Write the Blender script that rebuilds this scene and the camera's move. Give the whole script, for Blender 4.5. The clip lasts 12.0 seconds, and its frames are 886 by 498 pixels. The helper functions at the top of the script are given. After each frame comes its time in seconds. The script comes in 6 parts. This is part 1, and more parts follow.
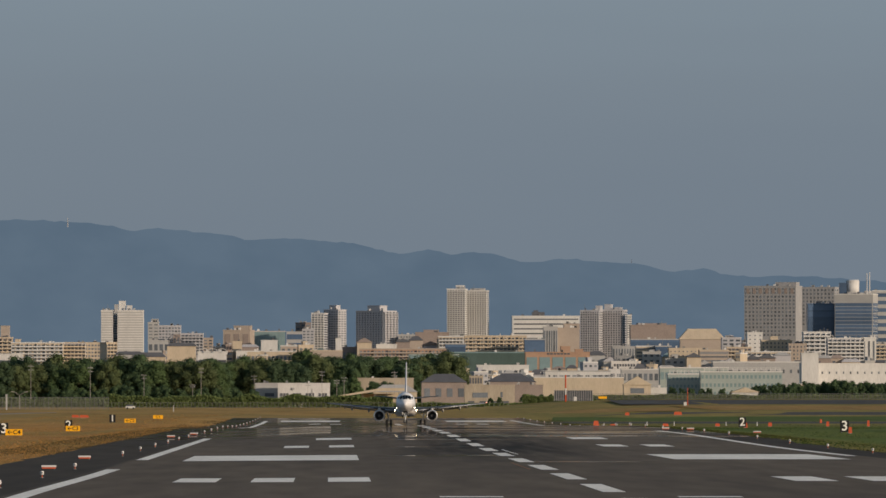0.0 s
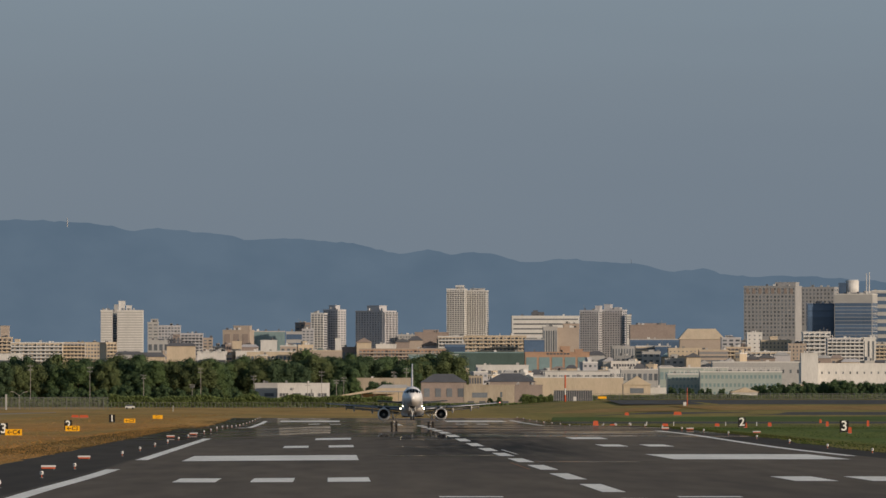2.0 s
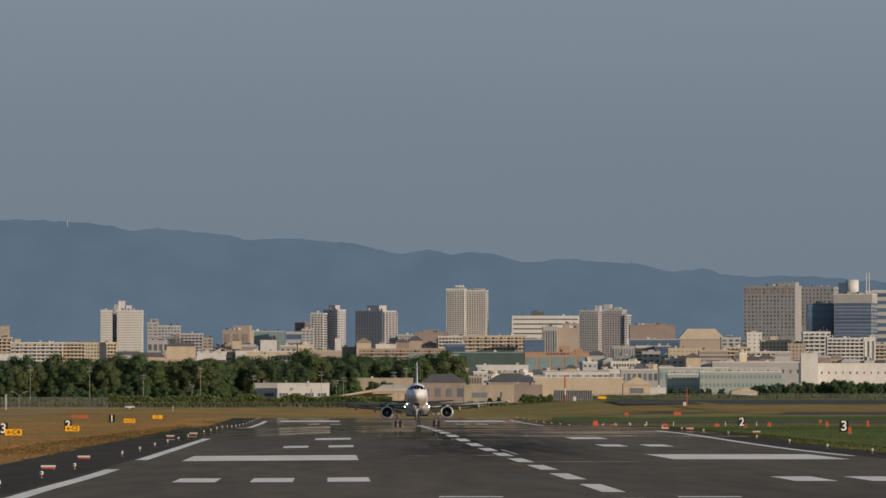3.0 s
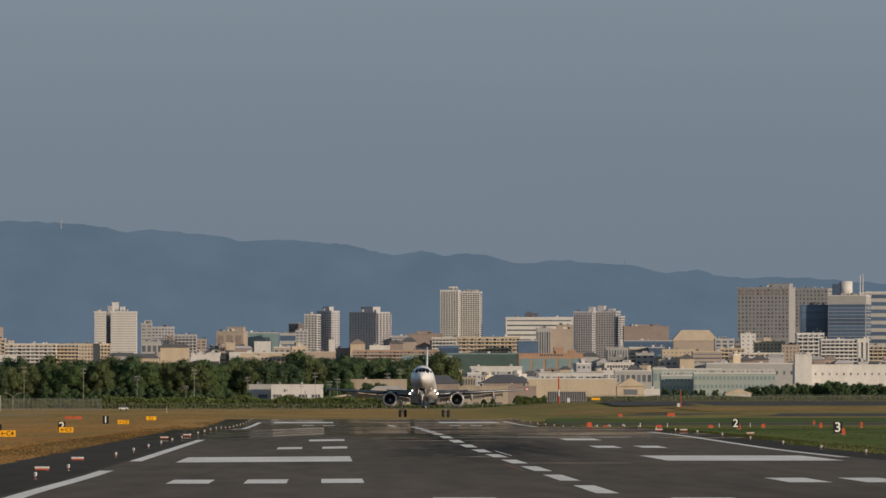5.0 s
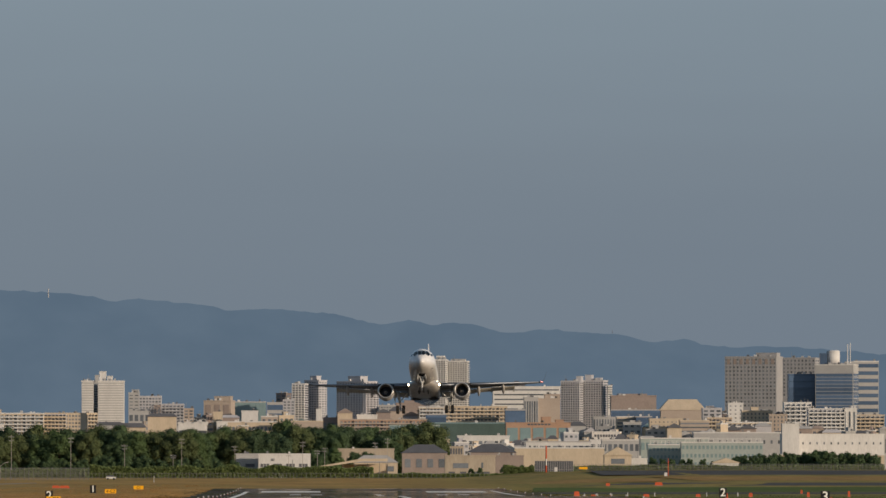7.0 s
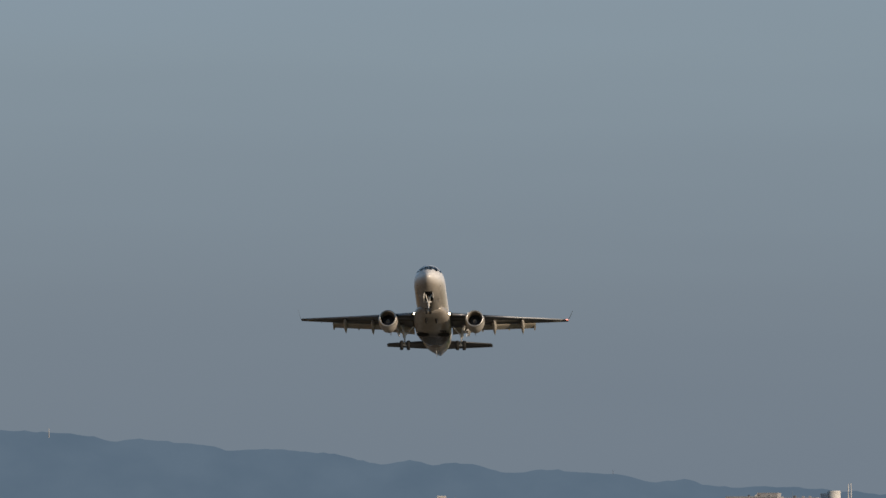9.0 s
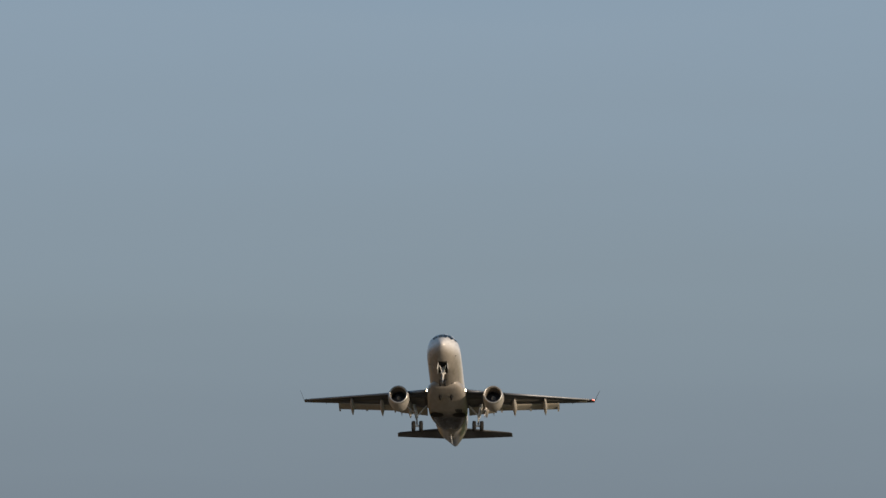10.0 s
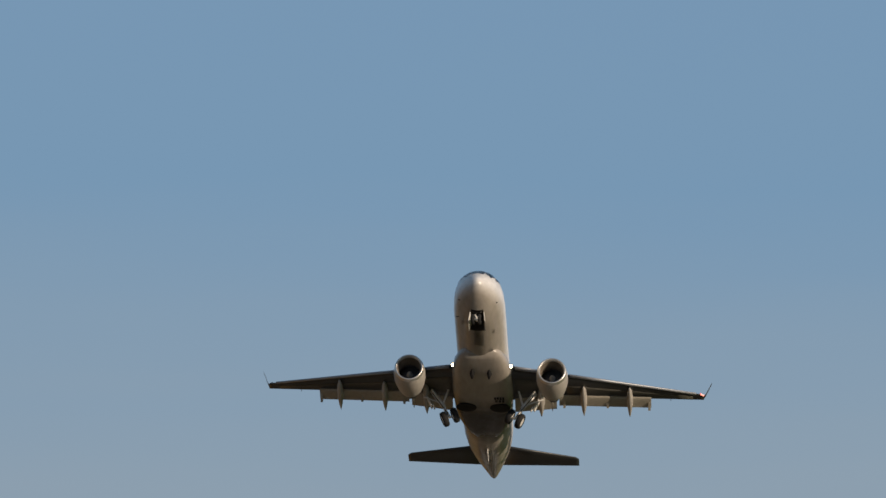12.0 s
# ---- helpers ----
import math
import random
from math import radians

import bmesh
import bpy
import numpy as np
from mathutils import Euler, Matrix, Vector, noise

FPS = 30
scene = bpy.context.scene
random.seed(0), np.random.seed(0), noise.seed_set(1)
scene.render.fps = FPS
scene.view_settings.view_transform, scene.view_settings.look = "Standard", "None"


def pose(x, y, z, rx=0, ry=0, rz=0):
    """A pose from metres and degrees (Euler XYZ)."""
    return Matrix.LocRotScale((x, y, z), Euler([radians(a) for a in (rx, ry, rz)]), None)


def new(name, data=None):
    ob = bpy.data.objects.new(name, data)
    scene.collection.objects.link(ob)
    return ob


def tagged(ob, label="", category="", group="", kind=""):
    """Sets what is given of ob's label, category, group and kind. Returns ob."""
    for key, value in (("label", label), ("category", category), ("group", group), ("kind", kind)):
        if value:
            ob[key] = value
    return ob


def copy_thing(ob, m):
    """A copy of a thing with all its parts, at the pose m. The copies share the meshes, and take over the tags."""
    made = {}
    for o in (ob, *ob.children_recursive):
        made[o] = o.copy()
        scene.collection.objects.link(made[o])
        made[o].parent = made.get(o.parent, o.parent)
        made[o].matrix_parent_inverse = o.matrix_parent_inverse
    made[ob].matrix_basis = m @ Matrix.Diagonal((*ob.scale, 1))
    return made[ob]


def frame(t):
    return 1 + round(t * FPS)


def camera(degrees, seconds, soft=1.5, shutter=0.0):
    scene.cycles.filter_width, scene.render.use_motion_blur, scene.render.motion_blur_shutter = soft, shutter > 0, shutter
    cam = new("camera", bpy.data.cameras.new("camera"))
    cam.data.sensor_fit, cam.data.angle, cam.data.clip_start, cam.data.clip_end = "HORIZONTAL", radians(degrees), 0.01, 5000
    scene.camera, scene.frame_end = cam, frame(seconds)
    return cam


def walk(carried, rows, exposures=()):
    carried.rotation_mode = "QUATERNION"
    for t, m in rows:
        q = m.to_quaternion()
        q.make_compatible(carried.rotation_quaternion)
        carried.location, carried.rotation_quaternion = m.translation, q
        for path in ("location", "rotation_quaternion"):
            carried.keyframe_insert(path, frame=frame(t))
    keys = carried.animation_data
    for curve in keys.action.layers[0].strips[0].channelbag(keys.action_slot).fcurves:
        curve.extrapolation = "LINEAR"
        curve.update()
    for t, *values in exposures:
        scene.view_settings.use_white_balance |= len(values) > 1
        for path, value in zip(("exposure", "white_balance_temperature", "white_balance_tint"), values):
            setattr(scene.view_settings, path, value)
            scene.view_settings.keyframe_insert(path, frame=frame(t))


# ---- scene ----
# A regional jet takes off towards a long lens behind the runway's threshold.
# The runway runs along +Y; the eye stands on an embankment beside its axis.
EYE_Z = 4.8
AXIS_X = 14.2
FOV = 5.424

cam = camera(FOV, 12.0, 1.5)


def aim(t, right, up):
    """The camera's pose: degrees to the right of the runway's direction and above the horizon."""
    return t, pose(0, 0, EYE_Z, 90 + up, 0, -right)


walk(cam, [
    aim(0, 0.6889, 0.9173),
    aim(1.0, 0.6913, 0.9173),
    aim(1.5, 0.6889, 0.9173),
    aim(2.0, 0.6913, 0.9173),
    aim(3.0, 0.6924, 0.9173),
    aim(3.2, 0.6924, 0.9173),
    aim(4.8, 0.7218, 0.9243),
    aim(5.0, 0.7304, 0.9253),
    aim(5.2, 0.7391, 0.9277),
    aim(5.4, 0.7529, 0.9312),
    aim(5.5, 0.7599, 0.9347),
    aim(5.6, 0.7685, 0.9693),
    aim(5.7, 0.7737, 1.1492),
    aim(5.8, 0.7754, 1.2634),
    aim(5.9, 0.7789, 1.3119),
    aim(6.0, 0.7824, 1.3326),
    aim(6.1, 0.7858, 1.3499),
    aim(6.2, 0.7893, 1.3586),
    aim(6.5, 0.7997, 1.3638),
    aim(6.7, 0.8014, 1.3465),
    aim(7.2, 0.8135, 1.3603),
    aim(7.7, 0.8222, 1.4641),
    aim(8.1, 0.8239, 1.6371),
    aim(8.3, 0.8239, 1.7512),
    aim(8.4, 0.8239, 1.8619),
    aim(8.5, 0.8239, 1.9414),
    aim(8.6, 0.8204, 2.0002),
    aim(8.7, 0.8170, 2.0452),
    aim(8.8, 0.8135, 2.0849),
    aim(8.9, 0.8083, 2.1316),
    aim(9.0, 0.8031, 2.2077),
    aim(9.1, 0.7997, 2.2906),
    aim(9.2, 0.7962, 2.3770),
    aim(9.3, 0.7893, 2.6431),
    aim(9.4, 0.7855, 2.7660),
    aim(9.5, 0.7893, 2.8766),
    aim(9.6, 0.7827, 3.0468),
    aim(9.7, 0.7827, 3.1728),
    aim(9.8, 0.7869, 3.2791),
    aim(9.9, 0.7855, 3.5206),
    aim(10, 0.7848, 3.7488),
    aim(10.1, 0.7855, 3.8870),
    aim(10.2, 0.7872, 4.0076),
    aim(10.3, 0.7848, 4.1175),
    aim(10.4, 0.7848, 4.2645),
    aim(10.5, 0.7876, 4.4136),
    aim(10.6, 0.7931, 4.5137),
    aim(10.7, 0.7990, 4.5787),
    aim(10.8, 0.8156, 4.6496),
    aim(10.9, 0.8184, 4.7627),
    aim(11, 0.8249, 4.8892),
    aim(11.1, 0.8391, 5.0236),
    aim(11.2, 0.8499, 5.1582),
    aim(11.3, 0.8679, 5.3295),
    aim(11.4, 0.8720, 5.6328),
    aim(11.5, 0.8696, 5.9652),
    aim(11.6, 0.8810, 6.2061),
    aim(11.7, 0.8962, 6.3457),
    aim(11.8, 0.8938, 6.4421),
    aim(11.9, 0.9125, 6.5317),
    aim(12, 0.9173, 6.6492),
])

# ---- light ----
SUN_AZ, SUN_EL = 128.0, 11.5          # degrees clockwise from +Y, and above the horizon
sun = new("sun", bpy.data.lights.new("sun", "SUN"))
sun.data.energy, sun.data.angle, sun.data.color = 3.7, radians(0.6), (1.0, 0.80, 0.60)
sdir = Vector((math.sin(radians(SUN_AZ)) * math.cos(radians(SUN_EL)), math.cos(radians(SUN_AZ)) * math.cos(radians(SUN_EL)), math.sin(radians(SUN_EL))))
sun.rotation_euler = sdir.to_track_quat("Z", "Y").to_euler()
sun.location = (200, -200, 120)

world = bpy.data.worlds.new("hazy_evening_sky")
scene.world = world
world.use_nodes = True
wn, wl = world.node_tree.nodes, world.node_tree.links
wn.clear()
w_out = wn.new("ShaderNodeOutputWorld")
w_bg = wn.new("ShaderNodeBackground")
w_sky = wn.new("ShaderNodeTexSky")
w_sky.sky_type, w_sky.sun_disc = "NISHITA", False
w_sky.sun_elevation, w_sky.sun_rotation = radians(SUN_EL), radians(SUN_AZ)
w_sky.dust_density, w_sky.air_density = 2.0, 1.2
w_dim = wn.new("ShaderNodeMix")
w_dim.data_type, w_dim.blend_type = "RGBA", "MULTIPLY"
w_dim.inputs[0].default_value = 1.0
w_dim.inputs[7].default_value = (0.10, 0.10, 0.10, 1)
w_geo = wn.new("ShaderNodeTexCoord")
w_sep = wn.new("ShaderNodeSeparateXYZ")
w_ramp = wn.new("ShaderNodeValToRGB")          # haze by height above the horizon
w_map = wn.new("ShaderNodeMapRange")
w_map.inputs["From Min"].default_value, w_map.inputs["From Max"].default_value = 0.0, 0.2
w_noise = wn.new("ShaderNodeTexNoise")
w_scale = wn.new("ShaderNodeMapping")
w_scale.inputs["Scale"].default_value = (6, 6, 60)
w_noise.inputs["Scale"].default_value, w_noise.inputs["Detail"].default_value = 1.0, 3
w_add = wn.new("ShaderNodeMath")
w_add.operation = "MULTIPLY_ADD"
w_add.inputs[1].default_value = 0.10
w_mix = wn.new("ShaderNodeMix")
w_mix.data_type = "RGBA"
w_fac = wn.new("ShaderNodeMapRange")
w_fac.inputs["From Min"].default_value, w_fac.inputs["From Max"].default_value = 0.12, 0.45
ramp = w_ramp.color_ramp
for pos, col in ((0.0, (0.160, 0.200, 0.250)), (0.10, (0.175, 0.215, 0.260)), (0.17, (0.190, 0.232, 0.275)), (0.30, (0.236, 0.297, 0.346)),
                 (0.45, (0.262, 0.344, 0.426)), (0.62, (0.183, 0.308, 0.452)), (1.0, (0.160, 0.290, 0.490))):
    e = ramp.elements[0] if pos == 0 else ramp.elements[-1] if pos == 1 else ramp.elements.new(pos)
    e.color = (*col, 1)
wl.new(w_geo.outputs["Generated"], w_sep.inputs[0])
wl.new(w_geo.outputs["Generated"], w_scale.inputs[0])
wl.new(w_scale.outputs[0], w_noise.inputs["Vector"])
wl.new(w_sep.outputs["Z"], w_map.inputs["Value"])
wl.new(w_noise.outputs["Fac"], w_add.inputs[0])
wl.new(w_map.outputs[0], w_add.inputs[2])
w_off = wn.new("ShaderNodeMath")
w_off.operation = "SUBTRACT"
w_off.inputs[1].default_value = 0.05
wl.new(w_add.outputs[0], w_off.inputs[0])
wl.new(w_off.outputs[0], w_ramp.inputs[0])
wl.new(w_sky.outputs[0], w_dim.inputs[6])
wl.new(w_sep.outputs["Z"], w_fac.inputs["Value"])
wl.new(w_fac.outputs[0], w_mix.inputs[0])
wl.new(w_ramp.outputs[0], w_mix.inputs[6])
wl.new(w_dim.outputs[2], w_mix.inputs[7])
wl.new(w_mix.outputs[2], w_bg.inputs["Color"])
w_bg.inputs["Strength"].default_value = 1.0
wl.new(w_bg.outputs[0], w_out.inputs["Surface"])


# ---- materials ----
def mat(name, col, rough=0.8, metal=0.0, var=0.18, scale=0.5, bump=0.0, stretch=(1, 1, 1), island=0.0, spec=0.3):
    """A painted, stained or weathered surface: colour with noise at two sizes, and a fine relief."""
    m = bpy.data.materials.new(name)
    m.use_nodes = True
    n, l = m.node_tree.nodes, m.node_tree.links
    b = n["Principled BSDF"]
    b.inputs["Roughness"].default_value, b.inputs["Metallic"].default_value = rough, metal
    b.inputs["Specular IOR Level"].default_value = spec
    tc, mp = n.new("ShaderNodeTexCoord"), n.new("ShaderNodeMapping")
    mp.inputs["Scale"].default_value = stretch
    l.new(tc.outputs["Object"], mp.inputs[0])
    coarse, fine = n.new("ShaderNodeTexNoise"), n.new("ShaderNodeTexNoise")
    coarse.inputs["Scale"].default_value, coarse.inputs["Detail"].default_value = scale, 4
    fine.inputs["Scale"].default_value, fine.inputs["Detail"].default_value = scale * 9, 3
    l.new(mp.outputs[0], coarse.inputs["Vector"])
    l.new(mp.outputs[0], fine.inputs["Vector"])
    add = n.new("ShaderNodeMath")
    add.operation = "ADD"
    l.new(coarse.outputs["Fac"], add.inputs[0])
    l.new(fine.outputs["Fac"], add.inputs[1])
    rng = n.new("ShaderNodeMapRange")
    rng.inputs["From Min"].default_value, rng.inputs["From Max"].default_value = 0.6, 1.4
    rng.inputs["To Min"].default_value, rng.inputs["To Max"].default_value = 1 - var, 1 + var
    l.new(add.outputs[0], rng.inputs["Value"])
    fac = rng.outputs[0]
    if island:
        info = n.new("ShaderNodeObjectInfo")
        r2 = n.new("ShaderNodeMapRange")
        r2.inputs["To Min"].default_value, r2.inputs["To Max"].default_value = 1 - island, 1 + island
        l.new(info.outputs["Random"], r2.inputs["Value"])
        mul = n.new("ShaderNodeMath")
        mul.operation = "MULTIPLY"
        l.new(fac, mul.inputs[0])
        l.new(r2.outputs[0], mul.inputs[1])
        fac = mul.outputs[0]
    tint = n.new("ShaderNodeVectorMath")
    tint.operation = "SCALE"
    tint.inputs[0].default_value = col
    l.new(fac, tint.inputs["Scale"])
    l.new(tint.outputs[0], b.inputs["Base Color"])
    if bump:
        bp = n.new("ShaderNodeBump")
        bp.inputs["Strength"].default_value = bump
        l.new(fine.outputs["Fac"], bp.inputs["Height"])
        l.new(bp.outputs[0], b.inputs["Normal"])
    return m


def glow(name, col, strength):
    m = mat(name, (0.8, 0.8, 0.8), 0.3)
    b = m.node_tree.nodes["Principled BSDF"]
    b.inputs["Emission Color"].default_value = (*col, 1)
    b.inputs["Emission Strength"].default_value = strength
    return m


M_WHITE = mat("white_wall_paint", (0.55, 0.545, 0.535), 0.7, var=0.14, scale=0.3, stretch=(1, 1, 0.2))
M_CREAM = mat("cream_render", (0.475, 0.40, 0.305), 0.8, var=0.15, scale=0.3, stretch=(1, 1, 0.2))
M_BEIGE = mat("weathered_beige_render", (0.36, 0.31, 0.245), 0.85, var=0.2, scale=0.3, stretch=(1, 1, 0.2))
M_TAN = mat("tan_tile", (0.36, 0.305, 0.26), 0.75, var=0.12, scale=0.2)
M_BROWN = mat("brown_tile", (0.26, 0.215, 0.195), 0.75, var=0.15, scale=0.2)
M_BRICK = mat("orange_brick", (0.36, 0.235, 0.165), 0.85, var=0.15, scale=0.3)
M_STONE = mat("grey_stone_cladding", (0.30, 0.30, 0.31), 0.75, var=0.12, scale=0.2)
M_GREY = mat("grey_concrete", (0.36, 0.36, 0.36), 0.85, var=0.12, scale=0.2)
M_DARK = mat("dark_roof_sheet", (0.10, 0.105, 0.12), 0.6, var=0.2, scale=0.3)
# the next two are lightened: the town's distance haze put into their colours
M_PINK = mat("pinkish_grey_tile", (0.40, 0.40, 0.425), 0.7, var=0.12, scale=0.2)
M_GLASS = mat("window_glass", (0.135, 0.15, 0.17), 0.2, var=0.2, scale=0.2, island=0.5, spec=0.5)
M_BLUE = mat("blue_curtain_glass", (0.080, 0.125, 0.205), 0.2, var=0.15, scale=0.05, island=0.3, spec=0.5)
M_GREEN = mat("greenish_glass_panel", (0.19, 0.27, 0.285), 0.25, var=0.15, scale=0.05, spec=0.5)
M_NET = mat("green_netting", (0.065, 0.10, 0.095), 0.9, var=0.2, scale=0.2)
M_PALEG = mat("pale_green_panel", (0.30, 0.345, 0.33), 0.5, var=0.1, scale=0.2)


def asphalt_mat():
    """Grooved asphalt: streaks along the runway, tyre rubber in the touchdown zone, and glossy bands across that
    imitate a mirage.
    """
    m = mat("runway_asphalt", (0.148, 0.120, 0.090), 0.8, var=0.34, scale=0.05, stretch=(1, 0.06, 1), bump=0.08, spec=0.06)
    n, l = m.node_tree.nodes, m.node_tree.links
    b = n["Principled BSDF"]
    tint = b.inputs["Base Color"].links[0].from_node
    fac = tint.inputs["Scale"].links[0].from_socket
    tc, sep = n.new("ShaderNodeTexCoord"), n.new("ShaderNodeSeparateXYZ")
    l.new(tc.outputs["Object"], sep.inputs[0])

    def rng(src, lo, hi, a, z):
        r = n.new("ShaderNodeMapRange")
        r.interpolation_type = "SMOOTHSTEP"
        for key, v in zip(("From Min", "From Max", "To Min", "To Max"), (lo, hi, a, z)):
            r.inputs[key].default_value = v
        l.new(src, r.inputs["Value"])
        return r.outputs[0]

    def op(kind, a, c):
        q = n.new("ShaderNodeMath")
        q.operation = kind
        for i, v in enumerate((a, c)):
            if isinstance(v, float):
                q.inputs[i].default_value = v
            else:
                l.new(v, q.inputs[i])
        return q.outputs[0]
    off = op("ABSOLUTE", op("SUBTRACT", sep.outputs["X"], AXIS_X + 1.0), 0.0)
    wheel = op("MULTIPLY", rng(off, 3.0, 14.0, 1.0, 0.0), op("MULTIPLY", rng(sep.outputs["Y"], 560.0, 950.0, 0.0, 1.0), rng(sep.outputs["Y"], 1500.0, 2100.0, 1.0, 0.35)))
    mp, ns = n.new("ShaderNodeMapping"), n.new("ShaderNodeTexNoise")
    mp.inputs["Scale"].default_value = (0.30, 0.006, 1)
    ns.inputs["Scale"].default_value, ns.inputs["Detail"].default_value = 1.5, 5
    l.new(tc.outputs["Object"], mp.inputs[0])
    l.new(mp.outputs[0], ns.inputs["Vector"])
    rubber = op("MULTIPLY", wheel, rng(ns.outputs["Fac"], 0.30, 0.62, 0.25, 1.0))
    l.new(op("MULTIPLY", fac, op("SUBTRACT", 1.0, op("MULTIPLY", rubber, 0.82))), tint.inputs["Scale"])
    mp2, ns2 = n.new("ShaderNodeMapping"), n.new("ShaderNodeTexNoise")
    mp2.inputs["Scale"].default_value = (0.022, 0.022, 1)
    ns2.inputs["Scale"].default_value, ns2.inputs["Detail"].default_value = 1.0, 5
    l.new(tc.outputs["Object"], mp2.inputs[0])
    l.new(mp2.outputs[0], ns2.inputs["Vector"])
    # mirror patches imitate a heat mirage; the nearer lane reflects the landing lights
    lane = op("MULTIPLY", rng(op("ABSOLUTE", op("SUBTRACT", sep.outputs["X"], 9.5), 0.0), 3.0, 8.0, 0.10, 0.0), rng(sep.outputs["Y"], 740.0, 790.0, 0.0, 1.0))
    mirage = rng(op("MULTIPLY", ns2.outputs["Fac"], op("ADD", lane, rng(sep.outputs["Y"], 880.0, 1350.0, 0.68, 1.0))), 0.44, 0.50, 0.0, 0.45)
    gloss, blend = n.new("ShaderNodeBsdfGlossy"), n.new("ShaderNodeMixShader")
    gloss.inputs["Roughness"].default_value = 0.02
    gloss.inputs["Color"].default_value = (0.9, 0.88, 0.85, 1)
    mp3, ns3, ripple = n.new("ShaderNodeMapping"), n.new("ShaderNodeTexNoise"), n.new("ShaderNodeBump")
    mp3.inputs["Scale"].default_value = (0.12, 0.03, 1)
    ns3.inputs["Scale"].default_value, ns3.inputs["Detail"].default_value = 1.0, 3
    ripple.inputs["Strength"].default_value, ripple.inputs["Distance"].default_value = 1.0, 0.02
    l.new(tc.outputs["Object"], mp3.inputs[0])
    l.new(mp3.outputs[0], ns3.inputs["Vector"])
    l.new(ns3.outputs["Fac"], ripple.inputs["Height"])
    l.new(ripple.outputs[0], gloss.inputs["Normal"])
    l.new(mirage, blend.inputs[0])
    l.new(b.outputs[0], blend.inputs[1])
    l.new(gloss.outputs[0], blend.inputs[2])
    l.new(blend.outputs[0], n["Material Output"].inputs["Surface"])
    # darker, older asphalt on the shoulders
    shade = tint.inputs["Scale"].links[0].from_socket
    l.new(op("MULTIPLY", shade, rng(op("ABSOLUTE", op("SUBTRACT", sep.outputs["X"], AXIS_X), 0.0), 29.6, 30.6, 1.0, 0.45)), tint.inputs["Scale"])
    return m


M_ASPH = asphalt_mat()
M_TAXI = mat("taxiway_asphalt", (0.105, 0.100, 0.094), 0.9, var=0.25, scale=0.06, stretch=(1, 0.1, 1), spec=0.05)
M_PAINT = mat("runway_paint", (0.92, 0.89, 0.82), 0.7, var=0.18, scale=0.25, stretch=(1, 0.1, 1))
M_RED = mat("orange_red_paint", (0.46, 0.085, 0.03), 0.6, var=0.1, scale=2)
M_YELLOW = mat("yellow_sign_face", (0.85, 0.42, 0.01), 0.5, var=0.08, scale=2)
M_BLACK = mat("black_sign_face", (0.012, 0.012, 0.012), 0.6, var=0.2, scale=2)
M_STEEL = mat("galvanised_steel", (0.20, 0.205, 0.205), 0.65, 0.3, var=0.15, scale=2)
M_POLE = mat("weathered_concrete_pole", (0.32, 0.30, 0.28), 0.8, var=0.12, scale=1)
M_BARK = mat("bark", (0.10, 0.075, 0.05), 0.95, var=0.3, scale=1.5, bump=0.4)


def leafy(name, a):
    m = mat(name, a, 0.75, var=0.40, scale=0.35, spec=0.2)
    n, l = m.node_tree.nodes, m.node_tree.links          # leaves let some light through
    thin, mix = n.new("ShaderNodeBsdfTranslucent"), n.new("ShaderNodeMixShader")
    l.new(n["Principled BSDF"].inputs["Base Color"].links[0].from_socket, thin.inputs["Color"])
    mix.inputs[0].default_value = 0.3
    l.new(n["Principled BSDF"].outputs[0], mix.inputs[1])
    l.new(thin.outputs[0], mix.inputs[2])
    l.new(mix.outputs[0], n["Material Output"].inputs["Surface"])
    return m


M_LEAF = [leafy("dark_foliage", (0.086, 0.136, 0.066)), leafy("green_foliage", (0.098, 0.150, 0.062)), leafy("olive_foliage", (0.108, 0.138, 0.060)),
          leafy("deep_foliage", (0.070, 0.110, 0.058))]

M_HEDGE = leafy("hedge_foliage", (0.150, 0.195, 0.070))


